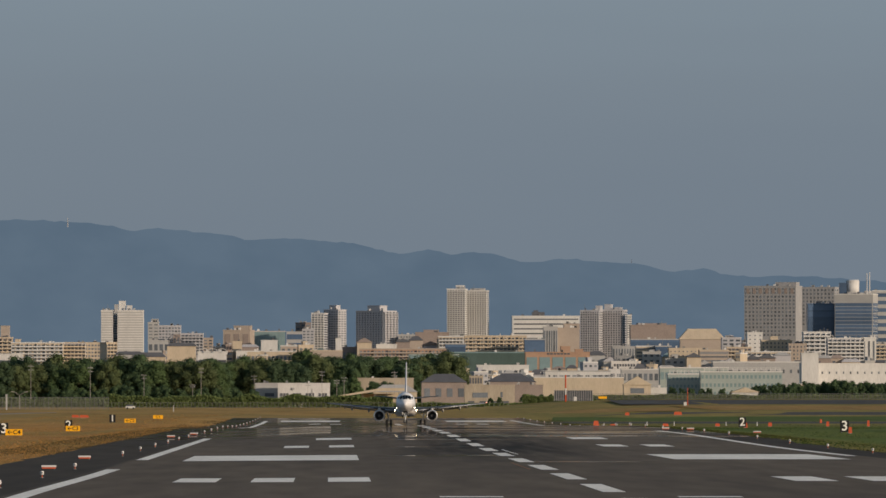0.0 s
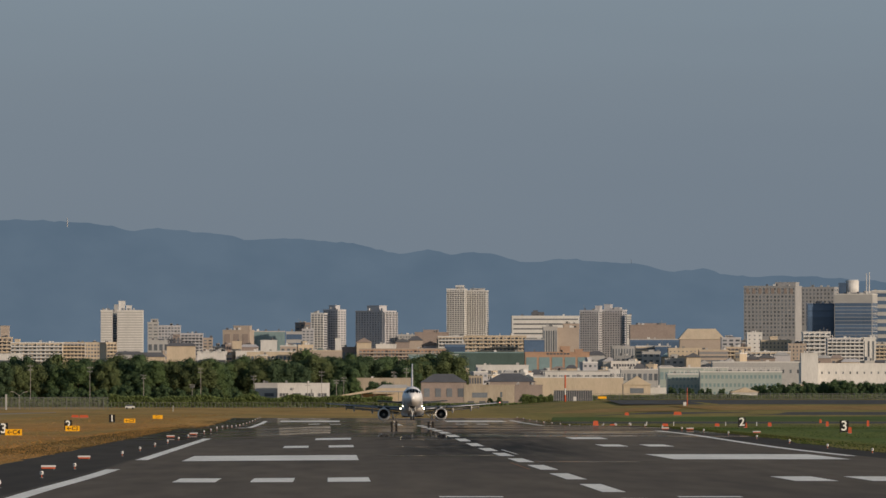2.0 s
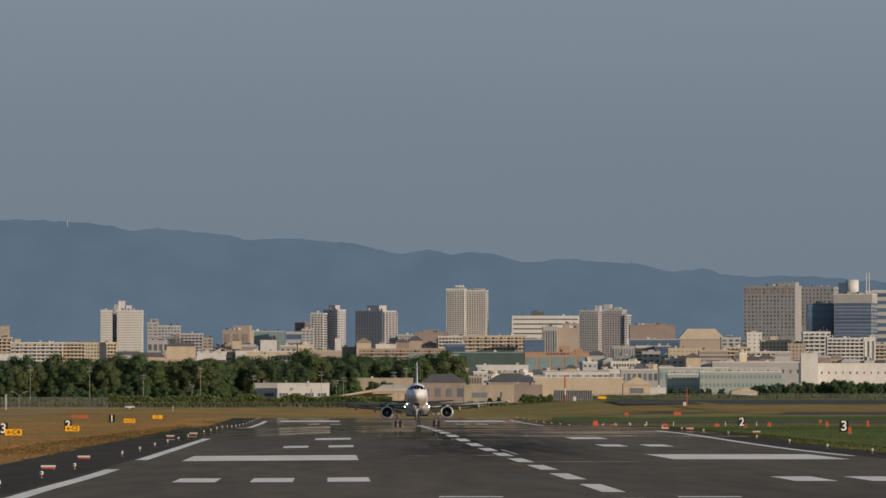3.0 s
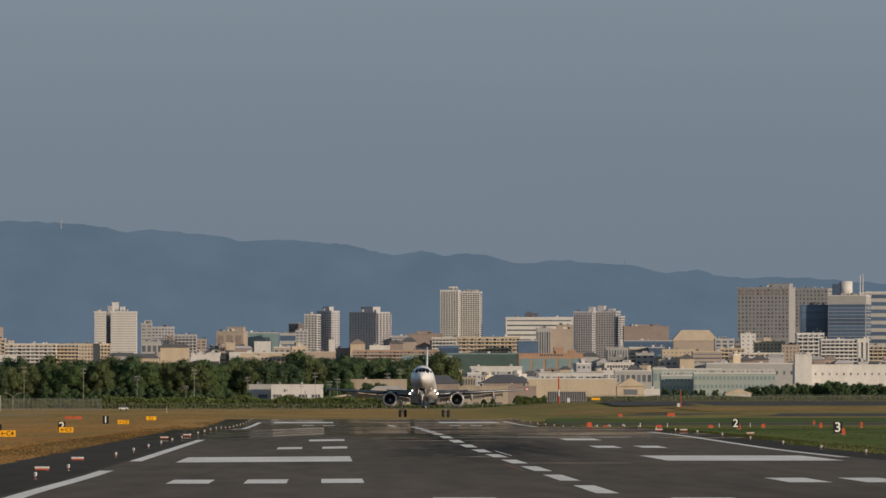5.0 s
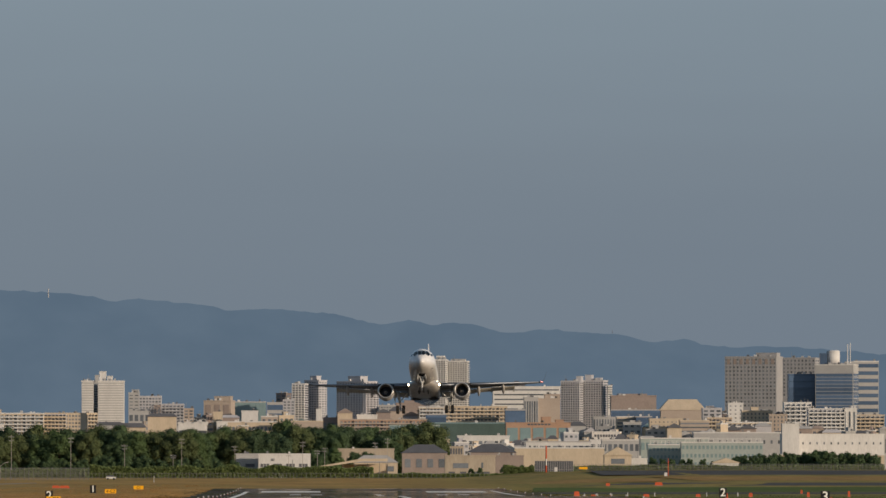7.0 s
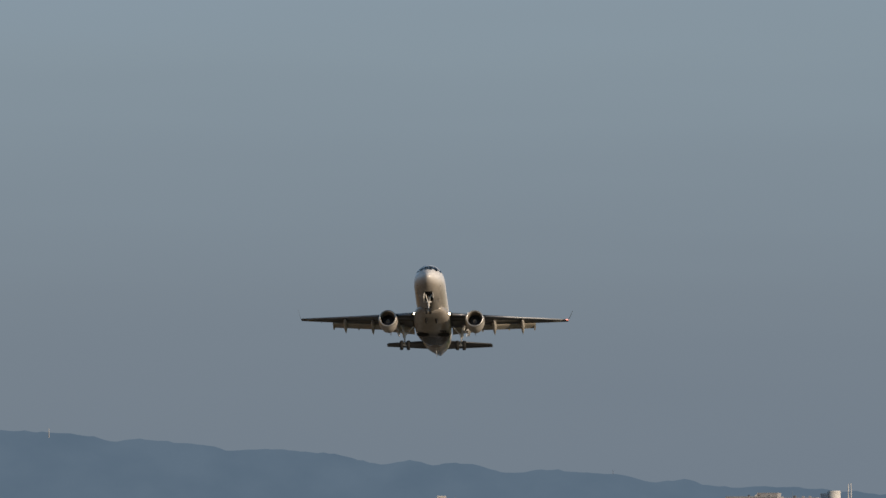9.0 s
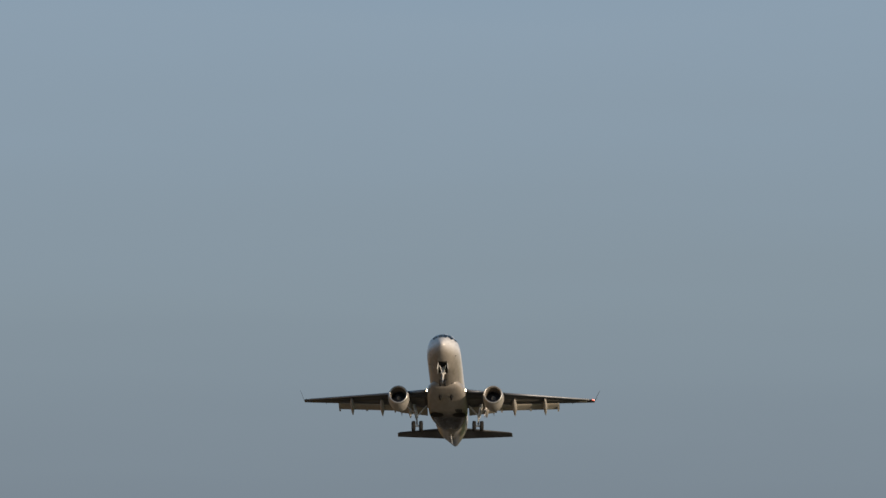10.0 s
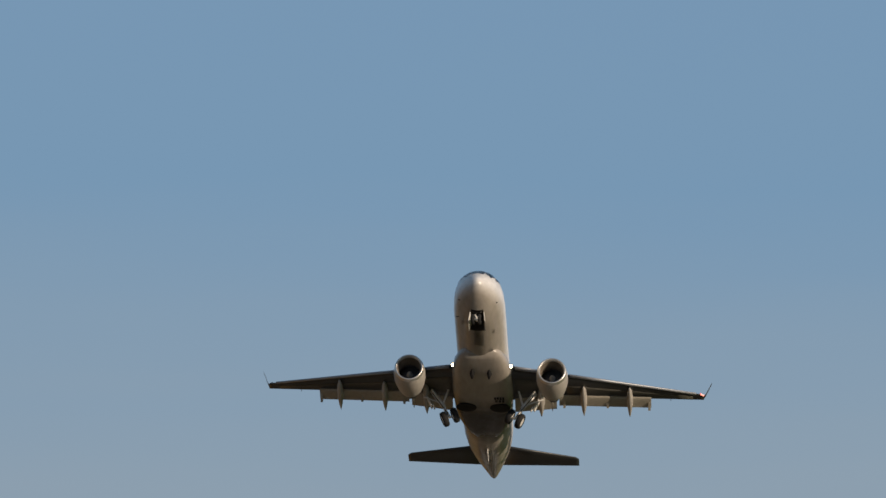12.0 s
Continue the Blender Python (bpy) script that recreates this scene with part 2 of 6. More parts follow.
def grass_mat():
    """Dry ochre grass on one side of the runway, green on the other, with mown bands across."""
    m = mat("airfield_grass", (0.2, 0.2, 0.2), 0.95, var=0.35, scale=0.05, stretch=(1, 0.12, 1), bump=0.3, spec=0.1)
    n, l = m.node_tree.nodes, m.node_tree.links
    b = n["Principled BSDF"]
    fac = b.inputs["Base Color"].links[0].from_node.inputs["Scale"].links[0].from_socket
    tc, sep = n.new("ShaderNodeTexCoord"), n.new("ShaderNodeSeparateXYZ")
    l.new(tc.outputs["Object"], sep.inputs[0])
    side, far, patch = n.new("ShaderNodeMapRange"), n.new("ShaderNodeMapRange"), n.new("ShaderNodeTexNoise")
    side.inputs["From Min"].default_value, side.inputs["From Max"].default_value = 20, 60
    far.inputs["From Min"].default_value, far.inputs["From Max"].default_value = 1500, 2300
    mp = n.new("ShaderNodeMapping")
    mp.inputs["Scale"].default_value = (0.012, 0.0016, 1)
    l.new(tc.outputs["Object"], mp.inputs[0])
    l.new(mp.outputs[0], patch.inputs["Vector"])
    patch.inputs["Scale"].default_value, patch.inputs["Detail"].default_value = 1.6, 5
    l.new(sep.outputs["X"], side.inputs["Value"])
    l.new(sep.outputs["Y"], far.inputs["Value"])
    dry, grn, olive = (0.460, 0.240, 0.066, 1), (0.080, 0.138, 0.018, 1), (0.36, 0.255, 0.085, 1)
    mix1, mix2, mix3 = (n.new("ShaderNodeMix") for _ in range(3))
    for x in (mix1, mix2, mix3):
        x.data_type = "RGBA"
    l.new(side.outputs[0], mix1.inputs[0])
    mix1.inputs[6].default_value, mix1.inputs[7].default_value = dry, grn
    ol = n.new("ShaderNodeMath")
    ol.operation = "MULTIPLY"
    ol.inputs[1].default_value = 0.6
    l.new(far.outputs[0], ol.inputs[0])
    l.new(ol.outputs[0], mix2.inputs[0])
    l.new(mix1.outputs[2], mix2.inputs[6])
    mix2.inputs[7].default_value = olive
    pr = n.new("ShaderNodeMapRange")
    pr.inputs["From Min"].default_value, pr.inputs["From Max"].default_value = 0.44, 0.60
    pr.inputs["To Max"].default_value = 0.85
    l.new(patch.outputs["Fac"], pr.inputs["Value"])
    keep, lush, less = n.new("ShaderNodeMath"), n.new("ShaderNodeMath"), n.new("ShaderNodeMath")          # few dry patches in the near green
    keep.operation, lush.operation, less.operation = "SUBTRACT", "MULTIPLY", "MULTIPLY"
    keep.inputs[0].default_value = 1.0
    l.new(far.outputs[0], keep.inputs[1])
    l.new(keep.outputs[0], lush.inputs[0])
    l.new(side.outputs[0], lush.inputs[1])
    rest = n.new("ShaderNodeMath")
    rest.operation = "MULTIPLY_ADD"
    rest.inputs[1].default_value, rest.inputs[2].default_value = -0.75, 1.0
    l.new(lush.outputs[0], rest.inputs[0])
    l.new(rest.outputs[0], less.inputs[0])
    l.new(pr.outputs[0], less.inputs[1])
    l.new(less.outputs[0], mix3.inputs[0])
    l.new(mix2.outputs[2], mix3.inputs[6])
    mix3.inputs[7].default_value = (0.31, 0.225, 0.070, 1)
    near, mix4 = n.new("ShaderNodeMapRange"), n.new("ShaderNodeMix")          # dull unseen ground outside the airfield, dark so that less light bounces up
    near.inputs["From Min"].default_value, near.inputs["From Max"].default_value = 380, 450
    mix4.data_type = "RGBA"
    l.new(sep.outputs["Y"], near.inputs["Value"])
    l.new(near.outputs[0], mix4.inputs[0])
    mix4.inputs[6].default_value = (0.06, 0.06, 0.045, 1)
    l.new(mix3.outputs[2], mix4.inputs[7])
    sc = n.new("ShaderNodeVectorMath")
    sc.operation = "SCALE"
    l.new(mix4.outputs[2], sc.inputs[0])
    l.new(fac, sc.inputs["Scale"])
    l.new(sc.outputs[0], b.inputs["Base Color"])
    return m


M_GRASS = grass_mat()


# ---- mesh helpers ----
def mesh_ob(name, bm, material, parent=None, smooth=False):
    me = bpy.data.meshes.new(name)
    bm.to_mesh(me)
    bm.free()
    for mt in (material if isinstance(material, (list, tuple)) else [material]):
        me.materials.append(mt)
    if smooth:
        for p in me.polygons:
            p.use_smooth = True
    ob = new(name, me)
    if parent:
        ob.parent = parent
    return ob


def part(name, bm, material, parent, label="", smooth=False):
    ob = mesh_ob(name, bm, material, parent, smooth)
    return tagged(ob, label) if label else ob


def box(bm, x0, x1, y0, y1, z0, z1, mi=0):
    v = [bm.verts.new(c) for c in ((x0, y0, z0), (x1, y0, z0), (x1, y1, z0), (x0, y1, z0), (x0, y0, z1), (x1, y0, z1), (x1, y1, z1), (x0, y1, z1))]
    for f in ((3, 2, 1, 0), (4, 5, 6, 7), (0, 1, 5, 4), (1, 2, 6, 5), (2, 3, 7, 6), (3, 0, 4, 7)):
        bm.faces.new([v[i] for i in f]).material_index = mi
    return bm


def boxes(*rows):
    bm = bmesh.new()
    for r in rows:
        box(bm, *r)
    return bm


def prism(bm, pts, y0, y1):
    """A solid with the outline pts (x, z), from y0 to y1."""
    a = [bm.verts.new((x, y0, z)) for x, z in pts]
    b = [bm.verts.new((x, y1, z)) for x, z in pts]
    bm.faces.new(a)
    bm.faces.new(b[::-1])
    for i in range(len(pts)):
        j = (i + 1) % len(pts)
        bm.faces.new((a[i], b[i], b[j], a[j]))
    bmesh.ops.recalc_face_normals(bm, faces=bm.faces)
    return bm


def tube(bm, p, q, r0, r1, n=8, cap=True):
    """A tapered round bar from p to q."""
    p, q = Vector(p), Vector(q)
    turn = (q - p).to_track_quat("Z", "Y")
    rings = []
    for c, r in ((p, r0), (q, r1)):
        rings.append([bm.verts.new(c + turn @ Vector((r * math.cos(k * math.tau / n), r * math.sin(k * math.tau / n), 0))) for k in range(n)])
    for k in range(n):
        bm.faces.new((rings[0][k], rings[0][(k + 1) % n], rings[1][(k + 1) % n], rings[1][k]))
    if cap:
        bm.faces.new(rings[0][::-1])
        bm.faces.new(rings[1])
    return bm


def loft(bm, rings, close=True):
    """Joins rings of equally many points by quads, and caps both ends."""
    vs = [[bm.verts.new(c) for c in ring] for ring in rings]
    n = len(vs[0])
    for a, b in zip(vs, vs[1:]):
        for k in range(n):
            bm.faces.new((a[k], a[(k + 1) % n], b[(k + 1) % n], b[k]))
    if close:
        bm.faces.new(vs[0][::-1])
        bm.faces.new(vs[-1])
    bmesh.ops.recalc_face_normals(bm, faces=bm.faces)
    return bm


def smoothstep(a, b, t):
    t = min(1, max(0, (t - a) / (b - a)))
    return t * t * (3 - 2 * t)


def gz(x, y):
    """The ground's height: level, with a low crest in the runway, a slight fall to its left edge, a dip behind it, a gentle rise at its far end and a bank on the right."""
    crest = 0.5 * smoothstep(850, 1200, y) * (1 - smoothstep(1480, 1700, y)) * (1 - smoothstep(34, 48, x - AXIS_X)) * (1 - smoothstep(14, 30, AXIS_X - x))
    dip = -0.7 * smoothstep(1480, 1820, y) * (1 - smoothstep(2000, 2600, y))
    dip *= 1 - smoothstep(26, 38, -x)
    bank = 3.0 * smoothstep(2250, 3350, y) * smoothstep(45, 100, x)
    fall = -0.15 * smoothstep(4, 22, AXIS_X - x) * (1 - smoothstep(24, 34, -x)) * (1 - smoothstep(1300, 1700, y)) * smoothstep(460, 620, y)
    ditch = -0.55 * smoothstep(26, 38, -x) * smoothstep(950, 1550, y) * (1 - smoothstep(1650, 2100, y))
    return crest + dip + bank + ditch + fall + 1.6 * smoothstep(2300, 3500, y) + 1.2 * smoothstep(3500, 4900, y)


# ---- ground, runway, markings ----
def sheet(name, x0, x1, y0, y1, lift, material, nx, step, kind="structure", wave=0.0):
    bm = bmesh.new()
    ys = np.linspace(y0, y1, max(2, int((y1 - y0) / step) + 1))
    xs = np.linspace(x0, x1, nx + 1)
    grid = [[bm.verts.new((x + (wave * (0.5 + noise.noise((y * 0.013, x, 5)) + 0.5 * noise.noise((y * 0.06, x, 9))) * (-1 if x == x0 else 1) if x in (x0, x1) else 0), y, gz(x, y) + lift)) for x in xs] for y in ys]
    for a, b in zip(grid, grid[1:]):
        for i in range(nx):
            bm.faces.new((a[i], a[i + 1], b[i + 1], b[i]))
    return tagged(mesh_ob(name, bm, material), kind=kind)


def ground():
    bm = bmesh.new()
    xs = sorted({-5000, -2500, -1200, -600, -300, -150, -80, *range(-40, 81, 6), 120, 200, 350, 600, 1200, 2500, 5000})
    ys = [-1500, -600, -200, 0, *range(100, 4900, 50), 4950]
    # the bed under the runway lies a little deeper than its surface
    grid = [[bm.verts.new((x, y, gz(x, y) - (0.3 if -18 < x < 45 and 80 < y < 2360 else 0))) for x in xs] for y in ys]
    for a, b in zip(grid, grid[1:]):
        for i in range(len(xs) - 1):
            bm.faces.new((a[i], a[i + 1], b[i + 1], b[i]))
    tagged(mesh_ob("ground", bm, M_GRASS), "flat airfield of dry ochre and green mown grass", kind="structure")


ground()
tagged(sheet("runway", -24.0, 48.4, 60, 2400, 0.03, M_ASPH, 14, 12, wave=1.6), "dark grey asphalt runway with tyre rubber along its middle")


def marking(label, x0, x1, y0, y1, paint=None):
    """One painted bar, that follows the runway's surface."""
    bm = bmesh.new()
    ys = np.linspace(y0, y1, max(2, int((y1 - y0) / 25) + 1))
    rows = [[bm.verts.new((x, y, gz(x, y) + 0.045)) for x in (x0, x1)] for y in ys]
    for a, b in zip(rows, rows[1:]):
        bm.faces.new((a[0], a[1], b[1], b[0]))
    ob = tagged(mesh_ob("runway_marking", bm, paint or M_PAINT), label, "runway marking", kind="structure")
    return ob


for k in range(-4, 21):
    y = 477 + 75 * k
    c = 14.5 + 0.25 * smoothstep(500, 650, y) - 0.4 * smoothstep(850, 1150, y)
    marking("white centre line stripe painted on asphalt", c - 0.6, c + 0.6, y, y + 45)
for y0, y1 in ((100, 651), (749, 1151), (1560, 2200)):
    marking("long white edge line painted on asphalt", AXIS_X - 29.8, AXIS_X - 28.8, y0, y1)
for y0, y1 in ((779, 1245), (1780, 2260)):
    marking("long white edge line painted on asphalt", AXIS_X + 28.8, AXIS_X + 29.7, y0, y1)
MARK_X = 14.65
for s in (-1, 1):
    for y0, y1 in ((735, 802), (2160, 2230)):
        a, b = sorted((MARK_X + s * 12.4, MARK_X + s * 26.3))
        marking("broad white aiming point bar painted on asphalt", a, b, y0, y1)
    for y, count in ((541, 3), (921, 2), (1040, 1), (1815, 1), (1990, 2)):
        for k in range(count):
            a, b = sorted((MARK_X + s * (12.3 + 4.5 * k), MARK_X + s * (14.8 + 4.5 * k + (1.5 if count == 1 else 0))))
            marking("short white touchdown zone bar painted on asphalt", a, b, y, y + 32)
marking("thin faded orange guide line painted on asphalt", 13.40, 13.52, 630, 697, mat("faded_orange_paint", (0.36, 0.15, 0.06), 0.8, var=0.3, scale=0.3))
marking("thin worn white guide line painted on asphalt", 15.95, 16.12, 800, 875)
for x in (5.3, 16.9):
    marking("white painted bar at the head of the runway's numerals", x, x + 3.1, 452, 456.5)


# ---- distance ----
def mountains():
    """A hazy ridge, falling to the right with shallow saddles."""
    bm = bmesh.new()
    d = 4890
    xs = np.arange(-1500, 2600, 3.0)
    top, low = [], []
    for x in xs:
        u = 585 + x * 16550 / d
        h = 318 - 0.0735 * (u - 50)
        for c, dep, sg in ((-60, 14, 70), (235, 8, 28), (440, 9, 40), (700, 12, 50), (802, 8, 20), (935, 12, 42), (1185, 8, 32), (1320, 8, 55)):
            h -= dep * math.exp(-((u - c) / sg) ** 2)
        h = max(h, 60) + 3.0 * noise.noise((u * 0.03, 3.1, 0)) + 1.8 * noise.noise((u * 0.11, 7.7, 0)) + 1.0 * noise.noise((u * 0.35, 1.7, 0))
        z = EYE_Z + h * d / 16550
        top.append(bm.verts.new((x, d, z)))
        low.append(bm.verts.new((x, d - 120, 2)))
    for i in range(len(xs) - 1):
        bm.faces.new((low[i], low[i + 1], top[i + 1], top[i]))
    # the ridge glows in near-even blue: distance haze put into its colour
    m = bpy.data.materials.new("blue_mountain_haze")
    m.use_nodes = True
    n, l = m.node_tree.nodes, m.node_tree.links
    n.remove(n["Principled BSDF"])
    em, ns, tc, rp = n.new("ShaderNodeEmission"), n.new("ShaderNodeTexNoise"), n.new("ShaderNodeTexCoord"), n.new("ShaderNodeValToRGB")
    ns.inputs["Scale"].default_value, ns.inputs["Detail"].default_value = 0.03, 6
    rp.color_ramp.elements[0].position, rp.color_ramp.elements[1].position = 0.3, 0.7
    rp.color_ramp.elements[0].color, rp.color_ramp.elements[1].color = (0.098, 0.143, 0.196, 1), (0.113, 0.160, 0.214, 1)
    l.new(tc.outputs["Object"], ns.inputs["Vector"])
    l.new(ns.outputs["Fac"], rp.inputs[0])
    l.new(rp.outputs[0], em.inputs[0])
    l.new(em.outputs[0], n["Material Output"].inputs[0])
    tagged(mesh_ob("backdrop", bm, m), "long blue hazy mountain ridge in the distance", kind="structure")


mountains()

# ---- the town behind the airfield ----
PANES = {}


def pane_mesh(w, h, material, deep=0.12):
    """A window: a dark pane in a thin frame, shared by all windows of its size."""
    key = (round(w, 2), round(h, 2), material.name)
    if key not in PANES:
        bm = bmesh.new()
        box(bm, -w / 2, w / 2, -deep, 0.02, -h / 2, h / 2)
        me = bpy.data.meshes.new("window")
        bm.to_mesh(me)
        bm.free()
        me.materials.append(material)
        PANES[key] = me
    return PANES[key]


def put(name, me, parent, m):
    ob = new(name, me)
    ob.parent = parent
    ob.matrix_basis = m
    return ob


def facade(root, w, y, h, floors, bays, style, glass, trim, z0=0.0, x0=0.0, turn=0, wide=0.62, tall=0.55):
    """Windows, balconies or bands on one face. turn: 0 the front, 1 the right side, -1 the left side."""
    fh = h / floors
    rot = {0: 0, 1: 90, -1: -90}[turn]
    base = pose(0, 0, 0, 0, 0, rot)
    if style in ("grid", "balcony"):
        bw = w / bays
        me = pane_mesh(bw * wide, fh * tall, glass)
        for f in range(floors):
            for b in range(bays):
                put("window", me, root, base @ pose(x0 - w / 2 + (b + 0.5) * bw, -y, z0 + (f + 0.52) * fh))
    if style in ("band", "column"):
        if style == "band":
            me = pane_mesh(w * 0.96, fh * tall, glass)
            for f in range(floors):
                put("window_band", me, root, base @ pose(x0, -y, z0 + (f + 0.55) * fh))
        else:
            bw = w / bays
            me = pane_mesh(bw * wide, h * 0.92, glass)
            for b in range(bays):
                put("window_strip", me, root, base @ pose(x0 - w / 2 + (b + 0.5) * bw, -y, z0 + h * 0.5))
    if style == "balcony":
        bm = boxes((-w / 2 + 0.1, w / 2 - 0.1, -1.1, 0, 0, 0.18), (-w / 2 + 0.1, w / 2 - 0.1, -1.1, -0.98, 0.18, min(1.1, fh * 0.38)))
        for b in range(0, bays + 1, max(1, bays // 6)):
            xx = -w / 2 + 0.2 + (w - 0.4) * b / bays
            box(bm, xx - 0.1, xx + 0.1, -0.98, 0, 0.18, fh * 0.97)
        me = bpy.data.meshes.new("balcony")
        bm.to_mesh(me)
        bm.free()
        me.materials.append(trim)
        for f in range(floors):
            put("balcony", me, root, base @ pose(x0, -y, z0 + f * fh))
    if style == "grid" and floors > 2 and fh < 2.2:
        bm = boxes((-w / 2, w / 2, -0.12, 0, -0.12, 0.12))
        me = bpy.data.meshes.new("floor_band")
        bm.to_mesh(me)
        bm.free()
        me.materials.append(trim)
        for f in range(1, floors):
            put("floor_band", me, root, base @ pose(x0, -y, z0 + f * fh))


def building(x0, x1, top, d, label, wall, floors, bays, style="grid", glass=None, trim=None, depth=16.0, yaw=0.0, side="grid", sbays=4, wide=0.62, tall=0.5, foot=None, roof=None, boxes_up=(), category="building", fh=None, rows=None):
    """A block between x0 and x1 at the distance d, turned by yaw degrees: walls, parapet, roof, windows on the faces seen, and boxes on its roof.
    fh and rows: the height of a storey and the storeys seen above the roofs before it."""
    glass, trim, roof = glass or M_GLASS, trim or wall, roof or M_GREY
    base = gz((x0 + x1) / 2, d) if foot is None else foot
    a = abs(radians(yaw))
    w = max(2.0, ((x1 - x0) - depth * math.sin(a)) / math.cos(a))
    root = new("building")
    root.location, root.rotation_euler = ((x0 + x1) / 2, d + depth / 2, base), (0, 0, radians(yaw))
    tagged(root, label, category)
    h = top - base
    bm = boxes((-w / 2, w / 2, -depth / 2, depth / 2, -0.3, h - 0.5))
    part("wall", bm, wall, root)
    bm = boxes((-w / 2 - 0.15, w / 2 + 0.15, -depth / 2 - 0.15, -depth / 2 + 0.25, h - 0.5, h), (-w / 2 - 0.15, w / 2 + 0.15, depth / 2 - 0.25, depth / 2 + 0.15, h - 0.5, h),
               (-w / 2 - 0.15, -w / 2 + 0.25, -depth / 2 + 0.25, depth / 2 - 0.25, h - 0.5, h), (w / 2 - 0.25, w / 2 + 0.15, -depth / 2 + 0.25, depth / 2 - 0.25, h - 0.5, h))
    part("parapet", bm, trim, root)
    part("roof", boxes((-w / 2 + 0.25, w / 2 - 0.25, -depth / 2 + 0.25, depth / 2 - 0.25, h - 0.5, h - 0.2)), roof, root)
    fh = fh or (h - 1.2) / floors
    rows = min(rows or floors, int((h - 0.7) / fh))
    span, foot_z = rows * fh, h - 0.7 - rows * fh
    if style != "blank":
        facade(root, w, depth / 2, span, rows, bays, style, glass, trim, z0=foot_z, wide=wide, tall=tall)
    if side != "blank" and yaw:
        facade(root, depth, w / 2, span, rows, sbays, side, glass, trim, z0=foot_z, turn=-1 if yaw > 0 else 1, wide=wide, tall=tall)
    rr = random.Random(int(abs(x0) * 10 + d))
    for _ in range(rr.randrange(2, 5) if w > 5 else 1):
        ux, uw, uh = rr.uniform(-0.42, 0.36) * w, rr.uniform(0.5, 1.3), rr.uniform(0.5, 1.1)
        part("roof_unit", boxes((ux, ux + uw, -depth * 0.3, -depth * 0.3 + uw, h - 0.2, h + uh)), rr.choice((M_GREY, M_WHITE, M_STEEL, M_DARK)), root)
    if rr.random() < 0.4:
        ux = rr.uniform(-0.4, 0.4) * w
        bm = bmesh.new()
        tube(bm, (ux, 0, h - 0.2), (ux, 0, h + rr.uniform(1.2, 3.2)), 0.09, 0.05, 5)
        part("roof_aerial", bm, M_STEEL, root)
    for bx0, bx1, bz in boxes_up:
        part("roof_room", boxes((bx0 * w / 2, bx1 * w / 2, -depth * 0.25, depth * 0.3, h - 0.2, h + bz), (bx0 * w / 2 - 0.15, bx1 * w / 2 + 0.15, -depth * 0.25 - 0.15, depth * 0.3 + 0.15, h + bz, h + bz + 0.25)), wall, root)
    return root


T_WHITE = "white high-rise apartment tower with rows of windows"
# towers at the back
building(-110.39, -104.68, 47.49, 4500, T_WHITE, M_WHITE, 22, 3, "band", M_GREY, depth=14, tall=0.4, fh=1.2, rows=20)
building(-105.69, -102.69, 47.13, 4520, "recessed grey core of a white apartment tower", M_GREY, 22, 1, "band", depth=12, tall=0.5, boxes_up=((-0.2, 1.0, 3.0),), fh=1.2, rows=20)
building(-102.51, -90.00, 47.49, 4500, T_WHITE, M_WHITE, 22, 6, "band", M_GREY, depth=14, tall=0.38, boxes_up=((-0.9, -0.4, 4.2), (-0.3, 0.1, 2.0)), fh=1.2, rows=20)
building(-89.78, -84.50, 42.60, 4600, "plain grey block with few windows", M_GREY, 12, 2, "grid", depth=12, boxes_up=((-0.4, 0.9, 1.2),), tall=0.3, fh=1.6, rows=8)
building(-84.50, -73.66, 40.93, 4600, "pale grey apartment block with a grid of windows", M_PINK, 12, 7, "grid", depth=14, fh=1.5, rows=9)
building(-73.34, -62.27, 36.90, 4580, "grey apartment block with balconies", M_PINK, 10, 6, "balcony", depth=12, fh=1.5, rows=7)
building(-62.27, -57.56, 34.69, 4580, "small tan block beside apartments", M_TAN, 7, 2, "grid", depth=10, fh=1.5, rows=4)
building(-51.09, -36.30, 37.60, 4450, "tan office block with a sunlit side", M_TAN, 8, 3, "column", depth=14, yaw=-8, side="blank", boxes_up=((-0.3, 0.9, 1.8),), glass=M_BROWN)
building(-36.54, -21.66, 37.28, 4480, "greenish office block with a glass front", M_GREEN, 7, 9, "grid", M_GREEN, M_GREY, depth=14, wide=0.85, tall=0.8)
building(-21.11, -10.02, 37.01, 4480, "dark office block with blue glass bands", M_GREY, 8, 5, "band", M_BLUE, depth=14, tall=0.6)
building(-16.93, -9.56, 41.67, 4520, "dark grey block behind offices", M_BROWN, 9, 3, "grid", depth=12, fh=1.6, rows=4)
building(-13.35, -7.75, 37.92, 4420, "tan block with narrow windows", M_PINK, 9, 3, "grid", depth=12, fh=1.4, rows=8)
building(-9.24, -1.36, 46.13, 4500, "stepped grey apartment tower with pale balconies", M_PINK, 17, 4, "balcony", M_GLASS, M_WHITE, depth=12, yaw=-8, side="band", fh=1.15, rows=18)
building(-3.27, 7.64, 47.90, 4515, "tall pinkish grey apartment tower with window rows", M_PINK, 18, 6, "grid", depth=6.9, yaw=-35, side="grid", sbays=3, boxes_up=((-0.5, 0.4, 1.8),), wide=0.5, fh=1.15, rows=20)
building(2.34, 4.68, 32.60, 4300, "slim plain white concrete block", M_WHITE, 5, 1, "blank", depth=8)
building(12.05, 31.32, 46.56, 4430, "grey-pink apartment tower with a paler windowed side", M_PINK, 18, 10, "grid", M_GLASS, M_PINK, depth=11.2, yaw=-35, side="balcony", sbays=4, boxes_up=((-0.4, 0.5, 2.2),), wide=0.4, fh=1.1, rows=18)
